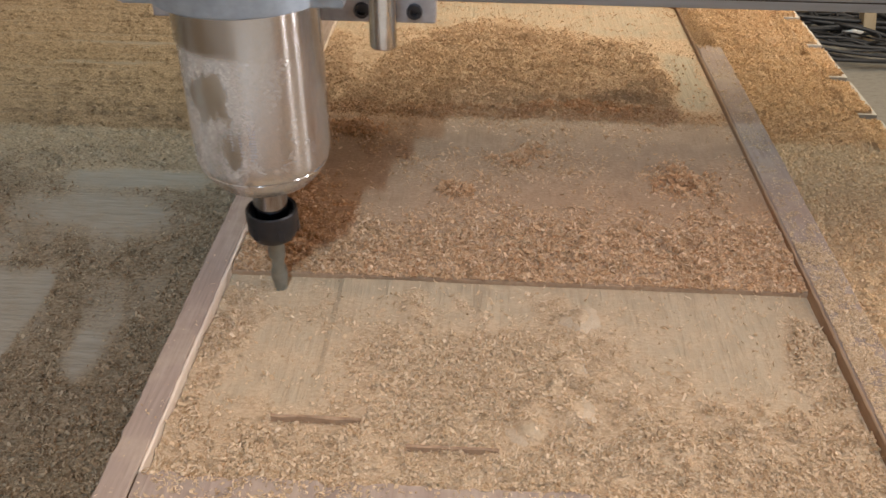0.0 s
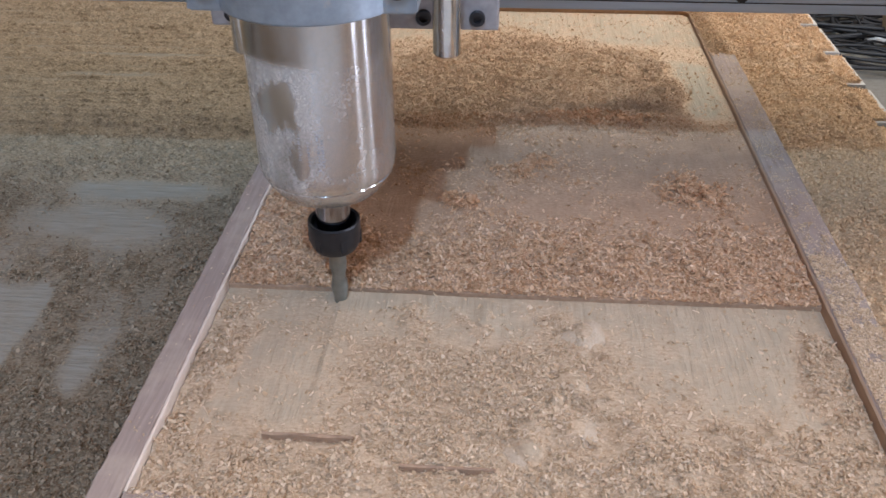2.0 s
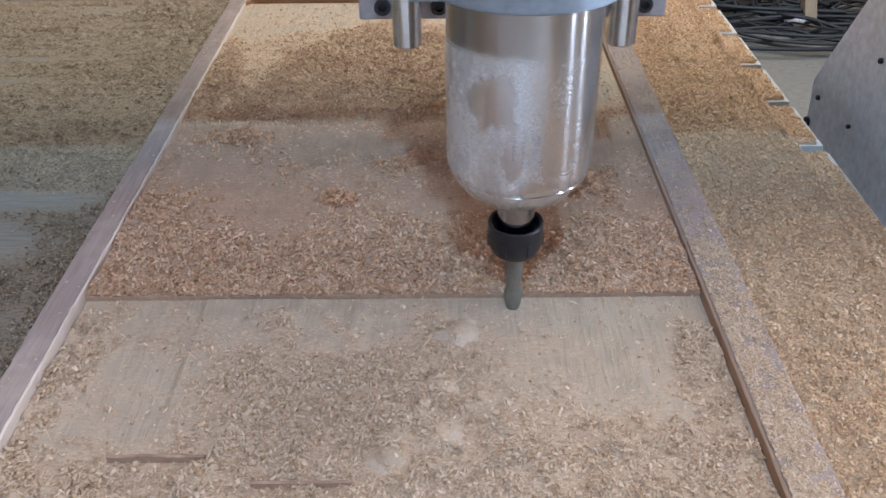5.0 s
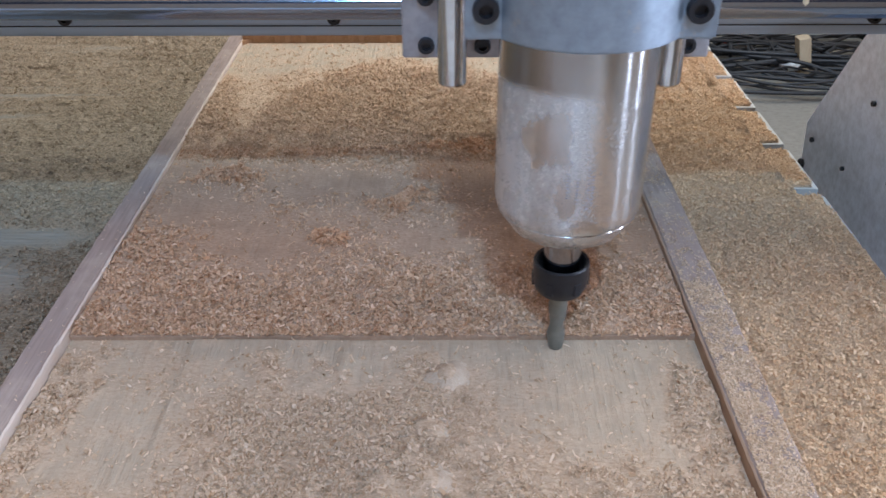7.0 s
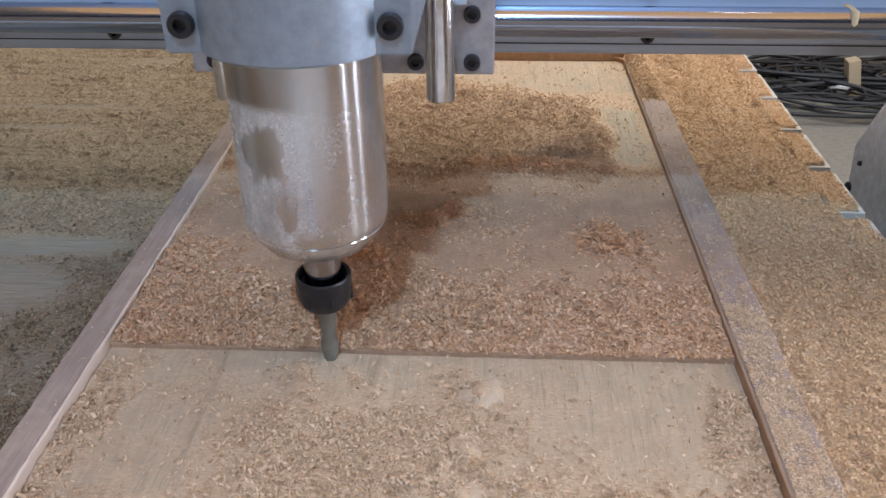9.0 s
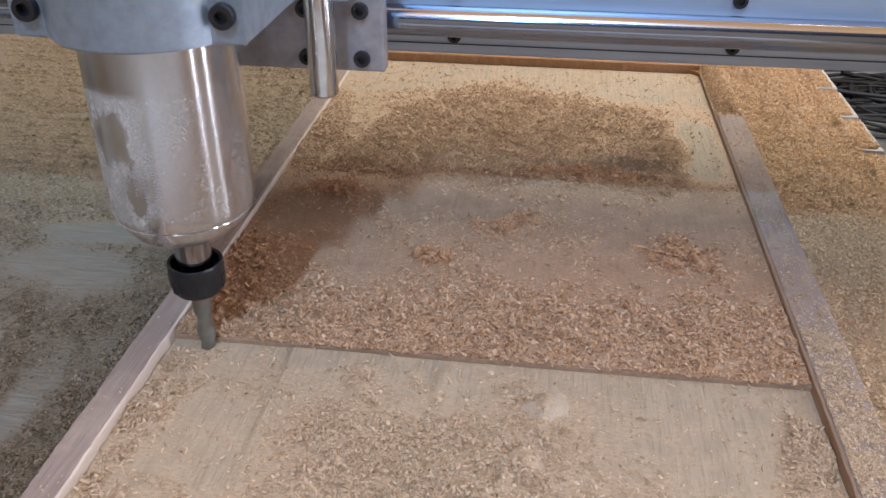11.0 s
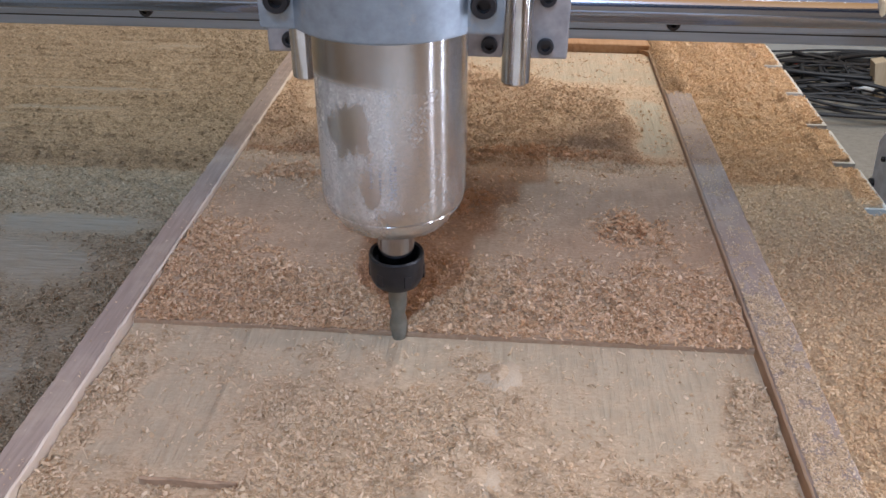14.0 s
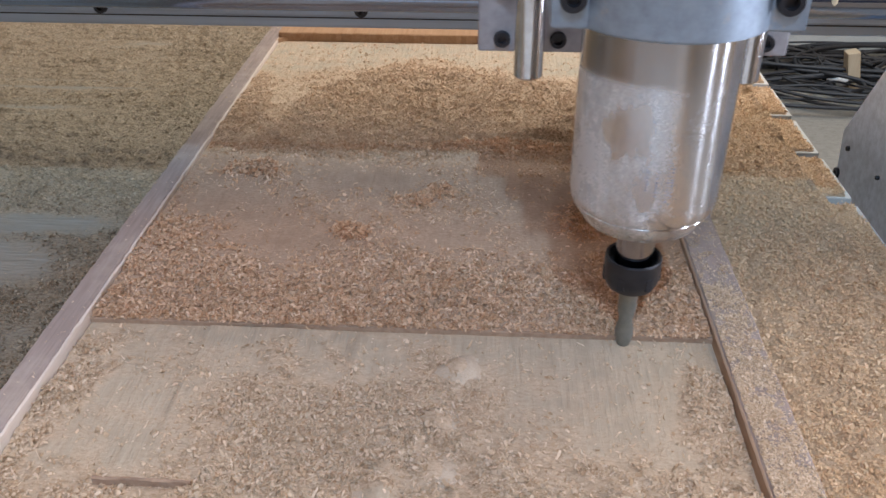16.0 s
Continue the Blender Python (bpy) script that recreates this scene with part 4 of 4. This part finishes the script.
def end_mill():
    bm = bmesh.new()
    rings = []
    for i in range(25):
        z = 0.042 * i / 24
        flute = 1.0 if z < 0.026 else 0.0
        ring = []
        for k in range(24):
            a = 2 * math.pi * k / 24
            r = 0.0056 - flute * 0.0014 * (0.5 + 0.5 * math.cos(2 * (a - z * 170)))
            ring.append(bm.verts.new((r * math.cos(a), r * math.sin(a), z)))
        rings.append(ring)
    for a, b in zip(rings, rings[1:]):
        for k in range(24):
            j = (k + 1) % 24
            bm.faces.new((a[k], a[j], b[j], b[k]))
    bm.faces.new(rings[0][::-1])
    bm.faces.new(rings[-1])
    return bm


part("end_mill", end_mill(), CARBIDE, carriage, "grey two-flute end mill", smooth=True)


def clamp_body():
    """Bored clamp block: round front, ears at the sides, straight back."""
    r = 0.051
    outline = [(0.058, 0.066), (0.058, -0.030), (0.0412, -0.030)]
    a0 = math.atan2(-0.030, 0.0412)
    a1 = math.pi - a0 - 2 * math.pi
    for i in range(1, 20):
        a = a0 + (a1 - a0) * i / 20
        outline.append((r * math.cos(a), r * math.sin(a)))
    outline += [(-0.0412, -0.030), (-0.058, -0.030), (-0.058, 0.066)]
    bm = bmesh.new()
    lo = [bm.verts.new((x, y, 0.2025)) for x, y in outline]
    hi = [bm.verts.new((x, y, 0.30)) for x, y in outline]
    n = len(lo)
    for i in range(n):
        j = (i + 1) % n
        bm.faces.new((lo[i], lo[j], hi[j], hi[i]))
    bm.faces.new(lo[::-1])
    bm.faces.new(hi)
    bmesh.ops.recalc_face_normals(bm, faces=bm.faces)
    es = [e for e in bm.edges if abs(e.verts[0].co.z - 0.2025) < 1e-6 and abs(e.verts[1].co.z - 0.2025) < 1e-6]
    bmesh.ops.bevel(bm, geom=es, offset=0.0012, segments=2, affect="EDGES")
    return bm


clamp = sharp(part("clamp", clamp_body(), ALU, carriage, "pale blue-grey aluminium spindle clamp"), 30)
for s in (-1, 1):
    for z in (0.217, 0.28):
        socket_bolt("clamp_bolt", pose(s * 0.0485, -0.030, z, 90, 0, 0), 0.0062, clamp, 0.0045)
zplate = part("carriage_plate", solid(-0.094, 0.097, 0.103, 0.116, 0.1465, 0.42, 0.0015), PLATE, carriage, "grey carriage plate")
part("clamp_back", solid(-0.05, 0.05, 0.064, 0.103, 0.215, 0.42, 0.001), PLATE, carriage)
for s in (-1, 1):
    for x in (0.046, 0.081):
        for z in (0.155, 0.185):
            socket_bolt("plate_bolt", pose(s * x + 0.002, 0.103, z, 90, 0, 0), 0.0052, zplate, 0.0035)
    rod = sharp(part("guide_rod", lathe([(0, 0.141), (0.0078, 0.141), (0.0088, 0.1422), (0.0088, 0.42), (0, 0.42)], 40, pose(s * 0.064 + 0.001, 0.075, 0)), POLISHED, carriage, "polished steel guide rod"))
    part("rod_block", solid(s * 0.064 - 0.014, s * 0.064 + 0.016, 0.0845, 0.1025, 0.195, 0.42, 0.001), ALU_PALE, carriage)

# ---------------------------------------------------------------- things beyond the table


def cable(pts, r, label):
    cu = bpy.data.curves.new("cable", "CURVE")
    cu.dimensions, cu.bevel_depth, cu.bevel_resolution, cu.resolution_u = "3D", r, 2, 6
    sp = cu.splines.new("NURBS")
    sp.points.add(len(pts) - 1)
    for p, q in zip(sp.points, pts):
        p.co = (*q, 1)
    sp.use_endpoint_u = True
    tmp = bpy.data.objects.new("tmp", cu)
    scene.collection.objects.link(tmp)
    me = bpy.data.meshes.new_from_object(tmp.evaluated_get(bpy.context.evaluated_depsgraph_get()))
    bpy.data.objects.remove(tmp)
    me.materials.clear()
    me.materials.append(RUBBER)
    return tagged(new("cable", me), label, "cable", group="cables on the ground")


rc = random.Random(5)
for k in range(36):
    cx, cy = rc.uniform(0.95, 1.75), rc.uniform(2.88, 3.28)
    a0, r0 = rc.uniform(0, 6.28), rc.uniform(0.10, 0.32)
    pts = []
    for i in range(10):
        a = a0 + i * 0.66
        pts.append((cx + 1.6 * r0 * math.cos(a) + rc.uniform(-0.05, 0.05), min(cy + 0.6 * r0 * math.sin(a) + rc.uniform(-0.04, 0.04), 3.42), -0.79 + rc.uniform(0, 0.07)))
    cable(pts, rc.choice((0.004, 0.0055, 0.007)), "black rubber cable coiled on the ground")
stake = tagged(new("wooden_stake"), "short raw wooden stake standing on the ground", "stake")
bm = solid(-0.021, 0.021, 0.0, 0.05, 0.0, 0.150, 0.003)
bm.transform(pose(1.348, 2.97, -0.803, 0, -12, 0))
part("shaft", bm, POST, stake)
plug = tagged(new("plug"), "white plastic plug lying against the stake", "plug")
part("body", lathe([(0, 0), (0.020, 0.0), (0.021, 0.03), (0.016, 0.034), (0.009, 0.04), (0.007, 0.065), (0, 0.066)], 24, pose(1.316, 2.985, -0.756, 0, -90, 0)), WHITE, plug, smooth=True)
cap = tagged(new("bottle_cap"), "small red plastic cap on the ground by the wall", "cap")
part("body", lathe([(0, 0), (0.035, 0.0), (0.035, 0.02), (0.030, 0.026), (0, 0.026)], 20, pose(1.19, 3.36, -0.80)), RED, cap)

# ---------------------------------------------------------------- what moves
SPIN = [
    (0.00, -0.1324, 0.4260),
    (0.50, -0.1641, 0.4270),
    (1.00, -0.1494, 0.4300),
    (1.50, -0.1126, 0.4300),
    (2.00, -0.0912, 0.4300),
    (2.50, -0.0446, 0.4300),
    (3.00, -0.0171, 0.4300),
    (3.50, 0.0022, 0.4300),
    (4.00, 0.0340, 0.4300),
    (4.20, 0.0462, 0.4300),
    (4.80, 0.0850, 0.4300),
    (5.40, 0.1350, 0.4300),
    (5.80, 0.1720, 0.4305),
    (6.05, 0.1910, 0.4318),
    (6.30, 0.1954, 0.4325),
    (6.50, 0.1824, 0.4325),
    (7.00, 0.1318, 0.4325),
    (7.50, 0.0860, 0.4325),
    (8.00, 0.0465, 0.4325),
    (8.20, 0.0233, 0.4325),
    (8.80, -0.0160, 0.4325),
    (9.40, -0.0520, 0.4325),
    (9.90, -0.0780, 0.4325),
    (10.30, -0.0991, 0.4325),
    (10.50, -0.1064, 0.4325),
    (11.00, -0.1451, 0.4331),
    (11.50, -0.1566, 0.4359),
    (12.00, -0.1298, 0.4365),
    (12.50, -0.0921, 0.4365),
    (13.00, -0.0661, 0.4365),
    (13.50, -0.0227, 0.4365),
    (14.00, 0.0019, 0.4365),
    (14.50, 0.0288, 0.4365),
    (15.00, 0.0661, 0.4365),
    (15.50, 0.1152, 0.4365),
    (16.00, 0.1646, 0.4365),
]


def motions():
    walk(carriage, [(t, pose(x, y, 0)) for t, x, y in SPIN])
    walk(gantry, [(t, pose(0, y - AX, 0)) for t, x, y in SPIN])


motions()
